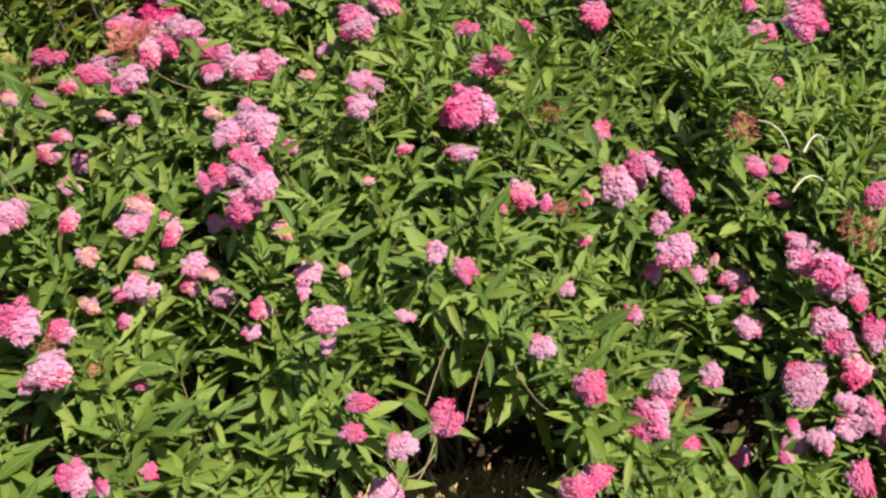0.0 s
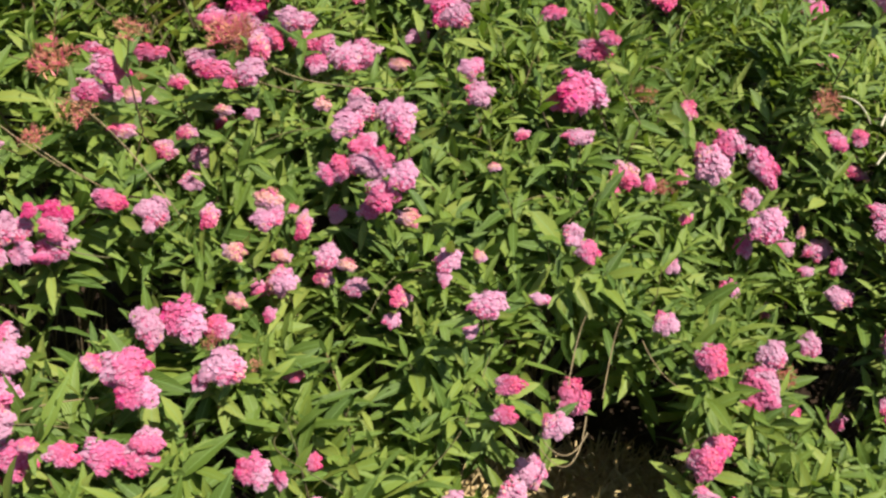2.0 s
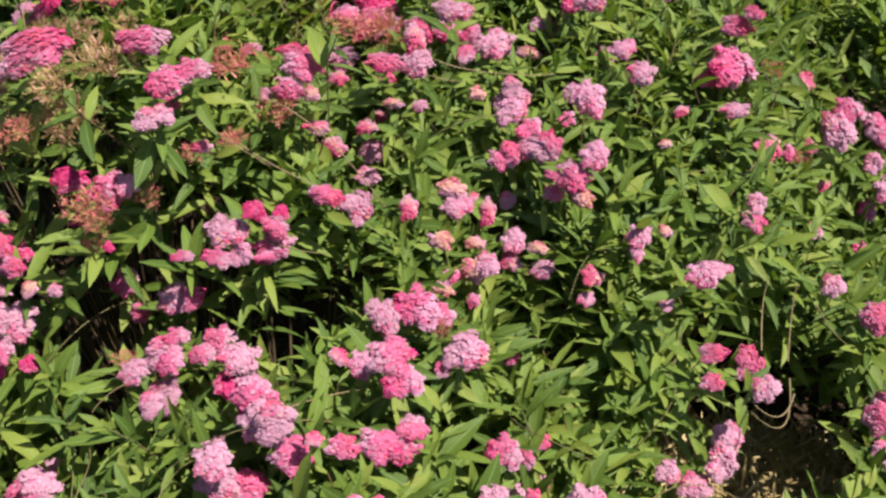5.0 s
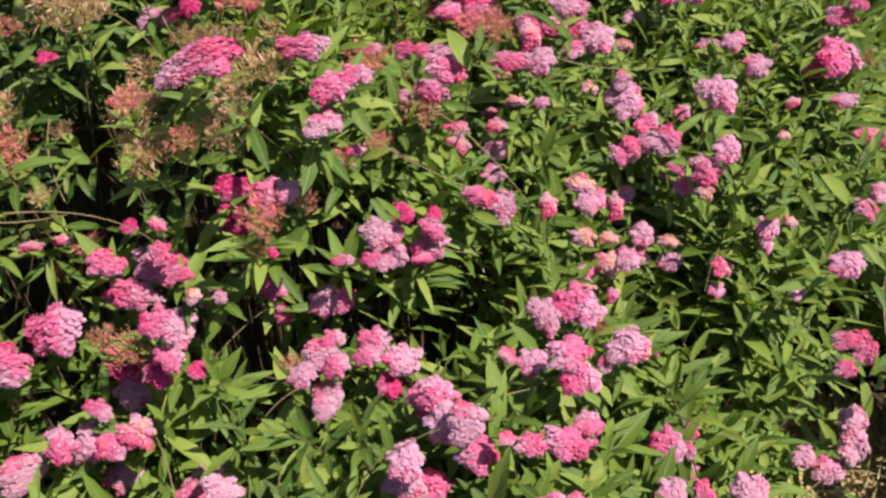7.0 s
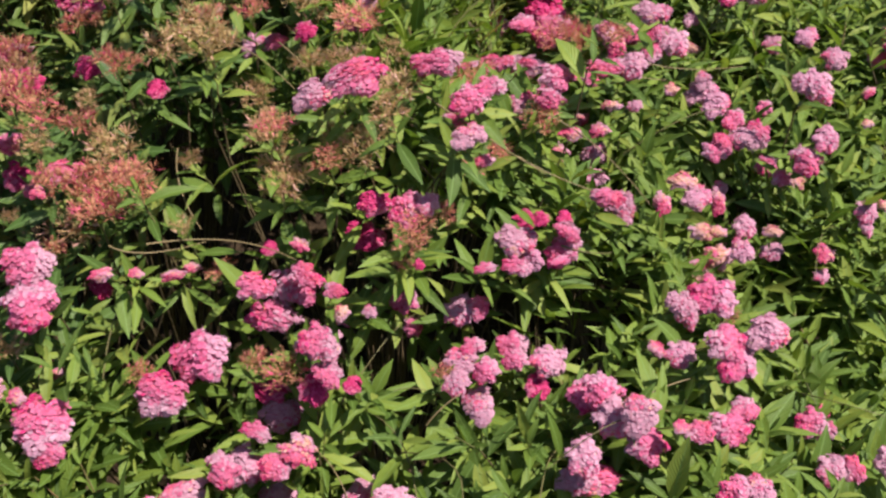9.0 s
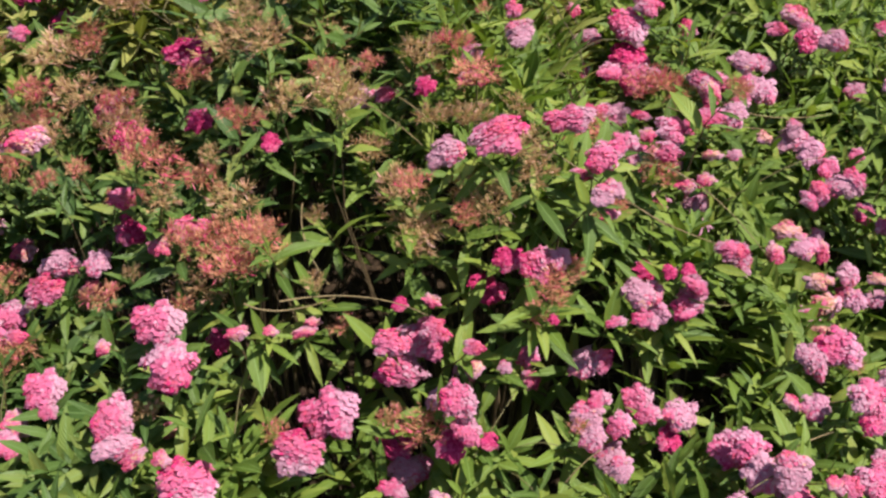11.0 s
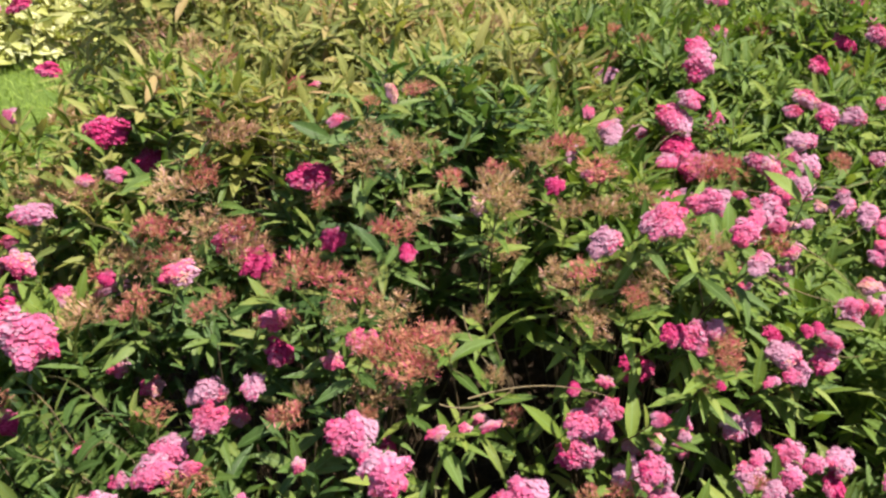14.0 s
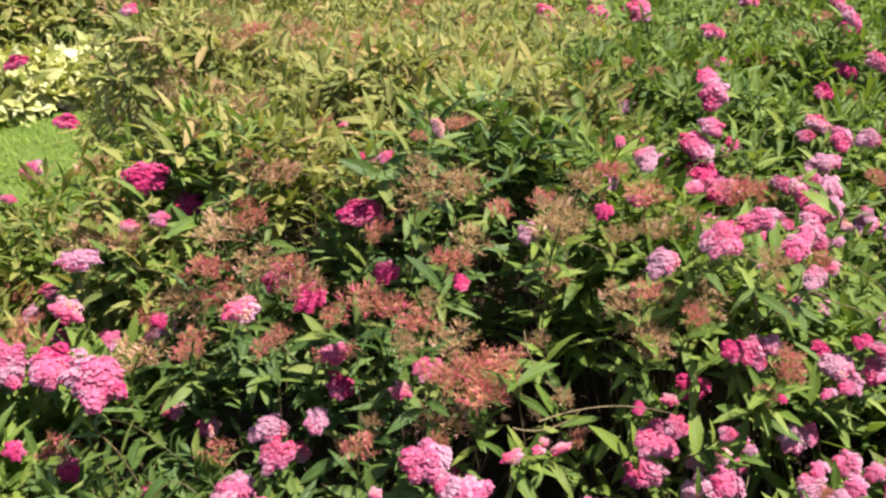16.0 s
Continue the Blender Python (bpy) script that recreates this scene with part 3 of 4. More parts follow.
HEADS.setdefault('h', []).extend([
    (-1364, 983, 642, 38, 30, 'C'), (-1258, 1065, 895, 51, 37, 'U'), (-1414, 1073, 826, 51, 36, 'U'), (-1570, 1262, 736, 49, 37, 'U'),
    (-1505, 1174, 763, 53, 39, 'R'), (-1561, 1378, 687, 38, 42, 'C'), (-1455, 1242, 693, 34, 38, 'C'), (-1641, 1187, 694, 23, 23, 'K'),
    (-1558, 1016, 676, 36, 44, 'C'), (-1602, 1419, 713, 44, 31, 'C'), (-1575, 1384, 836, 29, 25, 'U'), (-1774, 1372, 702, 38, 34, 'D'),
    (-1475, 1265, 889, 40, 24, 'U'), (-1313, 1124, 921, 43, 29, 'B'), (-1680, 1150, 690, 55, 47, 'K'), (-1374, 1121, 812, 23, 25, 'B'),
])
HEADS.setdefault('h', []).extend([
    (-1421, 1013, 783, 21, 21, 'C'), (-1260, 1180, 910, 48, 41, 'U'), (-1208, 1109, 859, 52, 23, 'B'), (-1437, 1317, 865, 32, 32, 'U'),
    (-1595, 1158, 717, 54, 46, 'K'), (-1548, 1126, 731, 26, 23, 'R'), (-1500, 975, 727, 21, 17, 'K'), (-1412, 869, 757, 52, 33, 'P'),
    (-1378, 911, 767, 40, 27, 'B'), (-1594, 968, 698, 42, 28, 'K'), (-1556, 957, 706, 28, 35, 'K'), (-1289, 1113, 871, 44, 30, 'R'),
    (-1332, 1112, 851, 30, 30, 'C'), (-1315, 1033, 813, 29, 26, 'U'), (-1388, 1270, 832, 33, 29, 'U'), (-1358, 1238, 852, 33, 29, 'U'),
])
HEADS.setdefault('h', []).extend([
    (-1335, 980, 790, 29, 22, 'K'), (-1634, 1478, 800, 89, 53, 'B'),
])
HEADS.setdefault('i', []).extend([
    (-1364, 1393, 857, 59, 42, 'D'), (-1255, 1325, 903, 42, 30, 'D'), (-1251, 1422, 964, 72, 40, 'D'), (-1096, 1901, 902, 35, 17, 'C'),
    (-1352, 1684, 990, 70, 36, 'U'), (-1200, 1204, 978, 60, 36, 'U'), (-1100, 1754, 892, 55, 22, 'C'), (-1160, 1255, 890, 32, 24, 'D'),
    (-1198, 1308, 1042, 70, 54, 'B'), (-1148, 1279, 1053, 64, 55, 'B'), (-1267, 1589, 851, 57, 29, 'B'), (-1329, 1590, 999, 72, 54, 'B'),
    (-1030, 1450, 960, 68, 58, 'B'), (-1130, 1278, 956, 79, 31, 'B'), (-1488, 1439, 890, 64, 34, 'U'), (-1386, 1481, 857, 52, 39, 'K'),
])
HEADS.setdefault('i', []).extend([
    (-1458, 1525, 954, 93, 44, 'B'), (-1211, 1395, 1061, 24, 16, 'R'), (-1252, 1343, 971, 65, 20, 'U'), (-1245, 1190, 933, 30, 30, 'B'),
    (-1064, 1294, 982, 49, 32, 'U'), (-1148, 1401, 1083, 26, 22, 'U'), (-1112, 1408, 1081, 22, 35, 'T'), (-1158, 1376, 1048, 52, 35, 'B'),
    (-1400, 1588, 956, 38, 38, 'U'), (-1045, 1463, 1060, 56, 28, 'U'), (-1353, 1304, 875, 42, 34, 'U'), (-1584, 1495, 831, 31, 22, 'D'),
])
HEADS.setdefault('j', []).extend([
    (-297, 1234, 743, 59, 43, 'P'), (-292, 1099, 739, 50, 37, 'P'), (-433, 1325, 827, 46, 39, 'R'), (-141, 1453, 802, 55, 51, 'K'),
    (-482, 1515, 849, 68, 62, 'K'), (-498, 1417, 795, 70, 53, 'K'), (-490, 1485, 799, 68, 57, 'D'), (-388, 1272, 884, 60, 34, 'P'),
    (-225, 1427, 710, 49, 27, 'T'), (-196, 1477, 741, 45, 27, 'P'), (-455, 1189, 845, 49, 42, 'P'), (-622, 1254, 767, 44, 31, 'P'),
    (-531, 1127, 738, 40, 38, 'P'), (-543, 1087, 722, 41, 22, 'P'), (-333, 1071, 666, 31, 26, 'P'), (-301, 1231, 767, 29, 32, 'P'),
])
HEADS.setdefault('j', []).extend([
    (-294, 1389, 754, 56, 48, 'K'), (-447, 1273, 838, 40, 53, 'C'), (-512, 1242, 722, 40, 24, 'C'), (-560, 1540, 757, 34, 43, 'R'),
    (-510, 1371, 824, 75, 56, 'U'), (-315, 1156, 770, 52, 39, 'P'), (-314, 1591, 782, 36, 33, 'R'), (-535, 1572, 805, 50, 31, 'P'),
    (-326, 1099, 731, 34, 37, 'R'), (-562, 1380, 755, 58, 46, 'P'), (-589, 1143, 740, 47, 28, 'C'), (-299, 1627, 743, 29, 23, 'K'),
    (-448, 1516, 883, 49, 38, 'K'), (-504, 1176, 859, 56, 26, 'R'), (-349, 1324, 813, 28, 33, 'K'), (-382, 1357, 801, 49, 34, 'K'),
])
HEADS.setdefault('j', []).extend([
    (-290, 1137, 748, 45, 23, 'K'), (-319, 1313, 796, 59, 43, 'P'), (-364, 1304, 791, 38, 29, 'K'), (-455, 1161, 789, 25, 18, 'P'),
    (-498, 1241, 799, 33, 21, 'R'), (-633, 1329, 801, 55, 30, 'R'), (-640, 1284, 781, 36, 27, 'U'), (-679, 1284, 816, 22, 27, 'U'),
    (-614, 1131, 843, 28, 24, 'T'), (-572, 1236, 802, 30, 28, 'C'), (-540, 1098, 801, 32, 24, 'C'), (-495, 1161, 796, 34, 17, 'T'),
    (-698, 1257, 851, 30, 17, 'K'), (-354, 1232, 758, 28, 28, 'T'), (-725, 1459, 941, 24, 33, 'R'), (-542, 1632, 834, 33, 33, 'C'),
])
HEADS.setdefault('j', []).extend([
    (-156, 1537, 780, 48, 27, 'R'), (-343, 1095, 724, 32, 28, 'K'), (-543, 1447, 800, 44, 33, 'K'), (-788, 1432, 968, 25, 20, 'U'),
])
HEADS.setdefault('k', []).extend([
    (-1515, 1818, 935, 76, 58, 'D'), (-1456, 1782, 872, 59, 54, 'D'), (-1580, 1571, 759, 59, 28, 'P'), (-1671, 1683, 876, 76, 33, 'P'),
    (-1602, 2091, 684, 71, 59, 'B'), (-1637, 1822, 865, 113, 62, 'B'), (-1782, 1936, 714, 55, 44, 'U'), (-1694, 2359, 778, 49, 39, 'K'),
    (-1772, 1879, 679, 49, 43, 'P'), (-1738, 1801, 662, 64, 42, 'C'), (-1660, 1602, 753, 38, 33, 'K'), (-1757, 1491, 799, 61, 52, 'R'),
    (-1524, 1689, 909, 33, 24, 'K'), (-1576, 1704, 904, 36, 24, 'C'), (-1755, 2105, 830, 34, 17, 'R'), (-1564, 2274, 795, 102, 51, 'B'),
])
HEADS.setdefault('k', []).extend([
    (-1556, 1708, 885, 59, 49, 'B'), (-1401, 1851, 999, 63, 42, 'B'), (-1299, 1880, 1011, 87, 43, 'B'), (-1728, 1841, 744, 42, 26, 'R'),
    (-1711, 1647, 807, 57, 47, 'C'), (-1516, 1596, 834, 29, 38, 'U'),
])
HEADS.setdefault('l', []).extend([
    (-310, 1670, 871, 62, 62, 'K'), (-469, 1809, 829, 76, 38, 'P'), (275, 1841, 898, 50, 64, 'K'), (-99, 1559, 791, 69, 48, 'C'),
    (227, 1927, 750, 45, 60, 'U'), (245, 1803, 768, 50, 58, 'D'), (197, 2254, 760, 74, 49, 'R'), (-417, 1847, 920, 38, 26, 'U'),
    (3, 1989, 784, 44, 44, 'C'), (-206, 1809, 839, 73, 46, 'K'), (165, 1706, 759, 43, 44, 'U'), (-443, 1942, 890, 53, 40, 'U'),
    (-355, 1822, 888, 39, 32, 'U'), (-445, 1815, 869, 51, 25, 'U'), (97, 1729, 764, 55, 41, 'D'),
])
HEADS.setdefault('m', []).extend([
    (-1156, 1895, 919, 92, 57, 'U'), (-982, 2067, 989, 87, 50, 'B'),
])
HEADS.setdefault('o', []).extend([
    (676, 1896, 624, 31, 25, 'R'), (370, 2076, 766, 80, 48, 'U'), (651, 2262, 725, 105, 52, 'U'),
])
HEADS.setdefault('p', []).extend([
    (-1581, 2602, 782, 64, 29, 'D'), (-1380, 2543, 1045, 41, 34, 'C'),
])
HEADS.setdefault('q', []).extend([
    (-1815, 1524, 789, 26, 35, 'K'), (-1837, 1412, 737, 25, 33, 'D'),
])
HEADS.setdefault('s', []).extend([
    (-1708, 4142, 500, 33, 55, 'K'), (-1624, 4142, 499, 89, 55, 'D'), (-1271, 3675, 553, 144, 103, 'B'),
])
HEADS.setdefault('u', []).extend([
    (-962, 4056, 498, 162, 116, 'B'),
])
# tops of leafy shoots between the heads, in centimetres
TOPS_NEAR = [(48, 144, 71), (76, 177, 54), (54, 154, 73), (50, 174, 64), (32, 155, 69), (-10, 83, 61), (-35, 81, 59), (-22, 83, 51), (-44, 120, 74), (19, 96, 50), (-108, 106, 76), (-117, 128, 83), (-80, 97, 67), (-62, 81, 71), (-32, 86, 62), (-95, 81, 60), (-100, 82, 65), (-29, 78, 52), (-12, 82, 56), (-115, 107, 87), (73, 152, 61), (67, 131, 57)]
TOPS_FAR = [(-109, 134, 78), (-106, 127, 87), (-103, 118, 83), (-145, 134, 101), (-122, 127, 99), (-125, 102, 87), (-147, 122, 69), (-120, 105, 75), (-59, 87, 63), (-143, 174, 100), (-133, 156, 116), (-114, 143, 120), (-93, 134, 115), (-18, 209, 86), (8, 193, 68), (-156, 147, 97), (-127, 133, 97), (-105, 127, 110)]
TOPS_BACK = [(-175, 210, 85), (-185, 195, 82), (-170, 223, 84), (-175, 193, 82), (-111, 198, 102), (-119, 144, 122), (-101, 153, 116), (-103, 128, 123), (-65, 165, 101), (-93, 131, 123), (-112, 139, 115), (-134, 170, 118), (-101, 142, 111), (-16, 199, 79), (-119, 200, 91), (-115, 203, 96), (-120, 142, 117), (-105, 156, 114), (-70, 160, 102), (-93, 131, 108), (-32, 196, 87), (-134, 183, 102), (-132, 175, 99), (-22, 200, 88), (-144, 183, 105), (-170, 213, 81)]


# long bare stems that arch over the leaves: the shrub, its colour (green, tan, cream) and three places along each in millimetres
STEMS = [
    ("f", 1, (-1066, 1225, 971), (-1020, 1176, 966), (-977, 1088, 954)), ("i", 0, (-1609, 1693, 838), (-1504, 1448, 885), (-1429, 1266, 836)),
    ("f", 1, (-687, 1050, 892), (-615, 1000, 875), (-529, 933, 782)), ("i", 1, (-1311, 1541, 1001), (-1296, 1485, 1010), (-1266, 1407, 1017)),
    ("j", 1, (-449, 1289, 837), (-395, 1214, 820), (-227, 1239, 776)), ("g", 1, (-1238, 971, 847), (-1193, 957, 836), (-1124, 985, 815)),
    ("e", 1, (-902, 723, 683), (-880, 727, 705), (-854, 734, 715)), ("c", 1, (40, 814, 520), (60, 871, 568), (75, 899, 592)),
]
STEMS += [
    ("d", 1, (-16, 801, 566), (4, 860, 592), (20, 889, 614)),
    ("g", 1, (-1195, 976, 835), (-1094, 966, 825), (-1018, 920, 813)), ("f", 1, (-983, 1194, 968), (-970, 1138, 977), (-954, 1094, 972)),
    ("f", 1, (-812, 1045, 939), (-746, 985, 900), (-674, 961, 845)), ("i", 0, (-1243, 1634, 977), (-1275, 1446, 1022), (-1249, 1392, 1024)),
    ("b", 2, (559, 1375, 657), (584, 1346, 660), (606, 1325, 631)), ("b", 2, (599, 1251, 595), (635, 1274, 612), (672, 1272, 582)),
    ("b", 2, (642, 1347, 610), (673, 1387, 620), (706, 1406, 589)),
]
STEMS += [
    ("j", 1, (-511, 1288, 812), (-453, 1215, 815), (-384, 1203, 798)), ("f", 1, (-707, 981, 867), (-661, 960, 840), (-602, 938, 814)),
    ("e", 0, (-682, 870, 797), (-647, 865, 781), (-609, 871, 766)), ("d", 1, (-2, 741, 572), (-33, 679, 552), (-69, 705, 557)), ("d", 1, (-4, 718, 567), (-38, 690, 558), (-69, 719, 568)),
    ("e", 1, (-668, 647, 740), (-631, 657, 740), (-587, 663, 738)), ("c", 1, (109, 889, 556), (134, 865, 519), (168, 855, 487)),
    ("f", 1, (-1140, 1103, 885), (-1146, 1064, 849), (-1128, 1008, 818)), ("g", 0, (-1229, 1091, 866), (-1196, 1047, 843), (-1181, 1008, 837)),
]


# ---- shrubs ----
SHRUBS = {  # middle, reach, foliage, label
    "a": (0.45, 0.95, 0.40, "low green spirea shrub with small pink flower heads"),
    "b": (0.45, 1.42, 0.40, "green spirea shrub with few rosy flower heads"),
    "c": (0.00, 1.15, 0.40, "bushy green spirea shrub with scattered pale blooms"),
    "d": (-0.27, 0.78, 0.40, "dense green spirea shrub with faded pink blooms"),
    "e": (-0.72, 0.68, 0.40, "spirea shrub heavy with bright pink flower heads"),
    "f": (-0.92, 1.02, 0.40, "tall spirea shrub topped with brown spent heads"),
    "g": (-1.12, 0.80, 0.40, "spirea shrub with large bright pink domes"),
    "h": (-1.48, 1.15, 0.40, "spirea shrub with pink blooms, glossy leaves darkened for shade"),
    "i": (-1.25, 1.42, 0.40, "tall spirea shrub, glossy leaves darkened for shade, rusty spent heads"),
    "j": (-0.42, 1.35, 0.40, "arching spirea shrub crowded with pale pink blooms"),
    "k": (-1.62, 1.85, 0.40, "spirea shrub with deep magenta flower heads"),
    "l": (-0.05, 1.85, 0.40, "dark green spirea shrub with red flower heads"),
    "m": (-0.95, 2.15, 0.45, "yellow-green spirea shrub with brown spent heads"),
    "n": (-0.40, 2.60, 0.50, "sunlit yellow-green spirea shrub in the second row"),
    "o": (0.75, 2.05, 0.50, "dark green spirea shrub at the bed's back"),
    "p": (-1.10, 2.75, 0.45, "yellow-green spirea shrub beside the lawn"),
    "q": (-2.15, 1.55, 0.50, "spirea shrub with pink heads at the bed's end"),
    "r": (0.35, 2.75, 0.50, "green spirea shrub with dry brown heads"),
    "s": (-0.75, 3.40, 0.50, "sunlit yellow-green spirea shrub far in the bed"),
    "t": (0.10, 3.45, 0.50, "yellow-green spirea shrub with brown sprays"),
    "u": (-0.45, 4.20, 0.55, "hazy yellow-green spirea shrub at the far edge"),
    "v": (0.60, 4.20, 0.55, "green spirea shrub at the far edge"),
    "w": (1.15, 3.20, 0.55, "dark green spirea shrub in the far row"),
    "x": (1.20, 1.25, 0.50, "green spirea shrub beyond the pink clump"),
}
LIMY = "mnpstu"
# shrubs whose leaf colour carries that painted shade
SHADED = "hi"
MIDDLES = np.array([SHRUBS[k][:2] for k in SHRUBS])
GROWN = np.array([row[:3] for rows in HEADS.values() for row in rows]) / 1000
CROWNS = np.concatenate([GROWN, np.array(TOPS_NEAR) / 100, np.array(TOPS_FAR) / 100, np.array(TOPS_BACK) / 100])


def height(x, y):
    """The canopy's height over the bed: shrubs are domes that carry their flower heads on top."""
    x, y = np.atleast_1d(x), np.atleast_1d(y)
    d2 = (x[:, None] - CROWNS[None, :, 0]) ** 2 + (y[:, None] - CROWNS[None, :, 1]) ** 2
    w = np.exp(-d2 / (2 * 0.058 ** 2)) + 2e-3 * np.exp(-d2 / (2 * 0.20 ** 2))
    plain = np.where(y > 1.9, np.maximum(0.82 - 0.15 * (y - 1.9), 0.5), 0.64)
    return (w @ CROWNS[:, 2] + 2e-4 * plain) / (w.sum(1) + 2e-4)


# a low, shaded furrow between two tall shrubs
FURROW = np.array([[-1.11, 1.20], [-0.98, 1.58]])


def in_furrow(p, width):
    d = FURROW[1] - FURROW[0]
    s = np.clip(((p[:, :2] - FURROW[0]) @ d) / (d @ d), 0, 1)
    return np.linalg.norm(p[:, :2] - FURROW[0] - s[:, None] * d, axis=1) < width


# dry sprays and late blooms scattered between the others and over the second row
FAR = np.random.default_rng(21)
for key, count, kinds in (("m", 26, "BUBB"), ("n", 18, "BBUB"), ("p", 18, "BBUB"), ("r", 12, "BURB"), ("s", 20, "BBU"), ("t", 18, "BUR"), ("u", 14, "BU"), ("o", 9, "RDKR"), ("l", 5, "RRU"),
                          ("k", 10, "BUU"), ("q", 9, "KDKU"), ("v", 8, "BR"), ("w", 6, "RD"), ("x", 5, "KR"), ("i", 19, "BUUB"), ("h", 3, "UUB"), ("j", 3, "UB")):
    cx, cy, reach = SHRUBS[key][:3]
    for _ in range(count):
        d, q = reach * math.sqrt(FAR.random()), FAR.uniform(0, 6.28)
        x, y = cx + d * math.cos(q), cy + d * math.sin(q)
        if (x < -1.42 and y > 2.2) or in_furrow(np.array([[x, y]]), 0.12)[0]:
            continue
        top = float(height(x, y)[0]) + FAR.uniform(-0.02, 0.03)
        span = int(FAR.uniform(50, 72) * (1.25 if y > 2 else 1))
        HEADS.setdefault(key, []).append((x * 1000, y * 1000, top * 1000, span, span * 0.8, str(FAR.choice(list(kinds)))))


def shoots_over(x0, x1, y0, y1, cell):
    nx, ny = int((x1 - x0) / cell), int((y1 - y0) / cell)
    gx, gy = np.meshgrid(np.arange(nx), np.arange(ny))
    p = np.stack([x0 + (gx.ravel() + RNG.random(nx * ny)) * cell, y0 + (gy.ravel() + RNG.random(nx * ny)) * cell], 1)
    return p


GAPS = [(-0.051, 0.625, 0.06), (0.014, 0.661, 0.07), (0.005, 0.602, 0.07), (0.058, 0.641, 0.06), (-0.15, 0.585, 0.09), (-0.09, 0.60, 0.08), (-0.07, 0.66, 0.06), (0.155, 0.81, 0.075), (0.21, 0.785, 0.06),
        (0.09, 0.81, 0.115), (-0.02, 0.76, 0.085), (-0.10, 0.68, 0.065), (-0.18, 0.60, 0.105), (-0.26, 0.53, 0.08), (-0.81, 0.955, 0.105), (-1.12, 1.19, 0.05), (-1.06, 1.08, 0.055), (-0.97, 0.985, 0.10), (-0.90, 0.92, 0.05), (-0.34, 1.03, 0.05), (-1.54, 1.38, 0.06)]
GAPS += [(-0.975, 1.0, 0.08), (-0.91, 0.96, 0.10), (-0.70, 0.98, 0.06), (-1.03, 1.05, 0.09), (-0.91, 0.93, 0.075), (-1.30, 1.10, 0.07),
         (-1.0, 1.02, 0.125), (-1.54, 1.32, 0.07), (-1.36, 1.16, 0.06), (-0.87, 0.92, 0.07), (-0.35, 1.09, 0.06), (0.57, 1.40, 0.08), (0.43, 1.54, 0.07),
         (0.30, 1.60, 0.06), (0.47, 1.02, 0.085), (0.53, 1.03, 0.085), (0.545, 0.95, 0.07)]
GAPS += [(-1.15, 0.85, 0.038), (-0.87, 0.89, 0.058), (-0.93, 0.90, 0.080), (-1.20, 0.83, 0.035), (-0.85, 0.85, 0.047), (-0.89, 0.79, 0.047), (-0.69, 0.82, 0.051), (-0.87, 0.84, 0.050),
         (-0.58, 0.90, 0.045), (-0.50, 0.72, 0.057), (-0.28, 0.88, 0.053), (-0.37, 0.87, 0.045), (-0.11, 0.87, 0.049), (-0.03, 0.87, 0.061), (-1.44, 1.09, 0.055), (-1.36, 1.11, 0.052),
         (-0.79, 0.89, 0.085), (-0.65, 0.85, 0.060), (-1.47, 0.99, 0.051), (-1.09, 0.97, 0.075), (-1.47, 1.32, 0.054), (-1.22, 0.95, 0.08), (-1.57, 1.40, 0.064), (-1.69, 1.38, 0.063),
         (-1.77, 1.47, 0.056), (-1.39, 1.10, 0.052), (-1.10, 0.98, 0.060), (-1.47, 1.30, 0.059), (-0.97, 1.06, 0.046)]
GAPS += [(-0.96, 0.94, 0.090), (-0.87, 0.91, 0.090), (-0.80, 0.92, 0.070), (-1.15, 1.09, 0.090), (-1.12, 1.13, 0.100), (-0.94, 0.855, 0.075), (-1.21, 1.14, 0.110), (-1.07, 1.09, 0.080), (-0.98, 1.00, 0.090),
         (-0.91, 0.92, 0.080), (-0.79, 0.94, 0.070), (-1.28, 1.17, 0.070), (-1.15, 1.19, 0.060), (-1.42, 1.30, 0.070), (-1.10, 1.05, 0.070), (-0.77, 0.91, 0.070), (-0.98, 0.98, 0.090), (-1.29, 1.19, 0.060)]
P = np.concatenate([shoots_over(-2.6, 1.6, 0.42, 2.2, 0.0425), shoots_over(-1.7, 1.8, 2.2, 4.8, 0.058)])
near = np.argmin(((P[:, None] - MIDDLES[None]) ** 2).sum(2), 1)
dist = np.sqrt(((P - MIDDLES[near]) ** 2).sum(1))
keep = dist < 0.62 + RNG.uniform(-0.05, 0.05, len(P))
keep &= ~((P[:, 0] < -1.46 + 0.07 * np.sin(P[:, 1] * 7) + RNG.uniform(-0.12, 0.08, len(P))) & (P[:, 1] > 2.38 + 0.10 * np.sin(P[:, 0] * 9)))
for gx, gy, gr in GAPS:
    keep &= np.hypot(P[:, 0] - gx, P[:, 1] - gy) > gr * RNG.uniform(0.7, 1.2, len(P))
keep &= ~((in_furrow(P, 0.12) | (np.hypot(P[:, 0] + 1.30, P[:, 1] - 1.38) < 0.26)) & (RNG.random(len(P)) < 0.3))
keep &= ~((np.hypot((P[:, 0] + 1.18) / 0.36, (P[:, 1] - 1.12) / 0.26) < 1) & (RNG.random(len(P)) < 0.12))
P, near = P[keep], near[keep]
tipz = height(P[:, 0], P[:, 1]) - 0.012 + RNG.normal(0, 0.022, len(P))
tipz[in_furrow(P, 0.12)] -= 0.06
hollow = np.hypot((P[:, 0] + 1.18) / 0.36, (P[:, 1] - 1.12) / 0.26) < 1
tipz[hollow] -= 0.045
tipz[np.hypot(P[:, 0] + 1.30, P[:, 1] - 1.38) < 0.24] -= 0.07
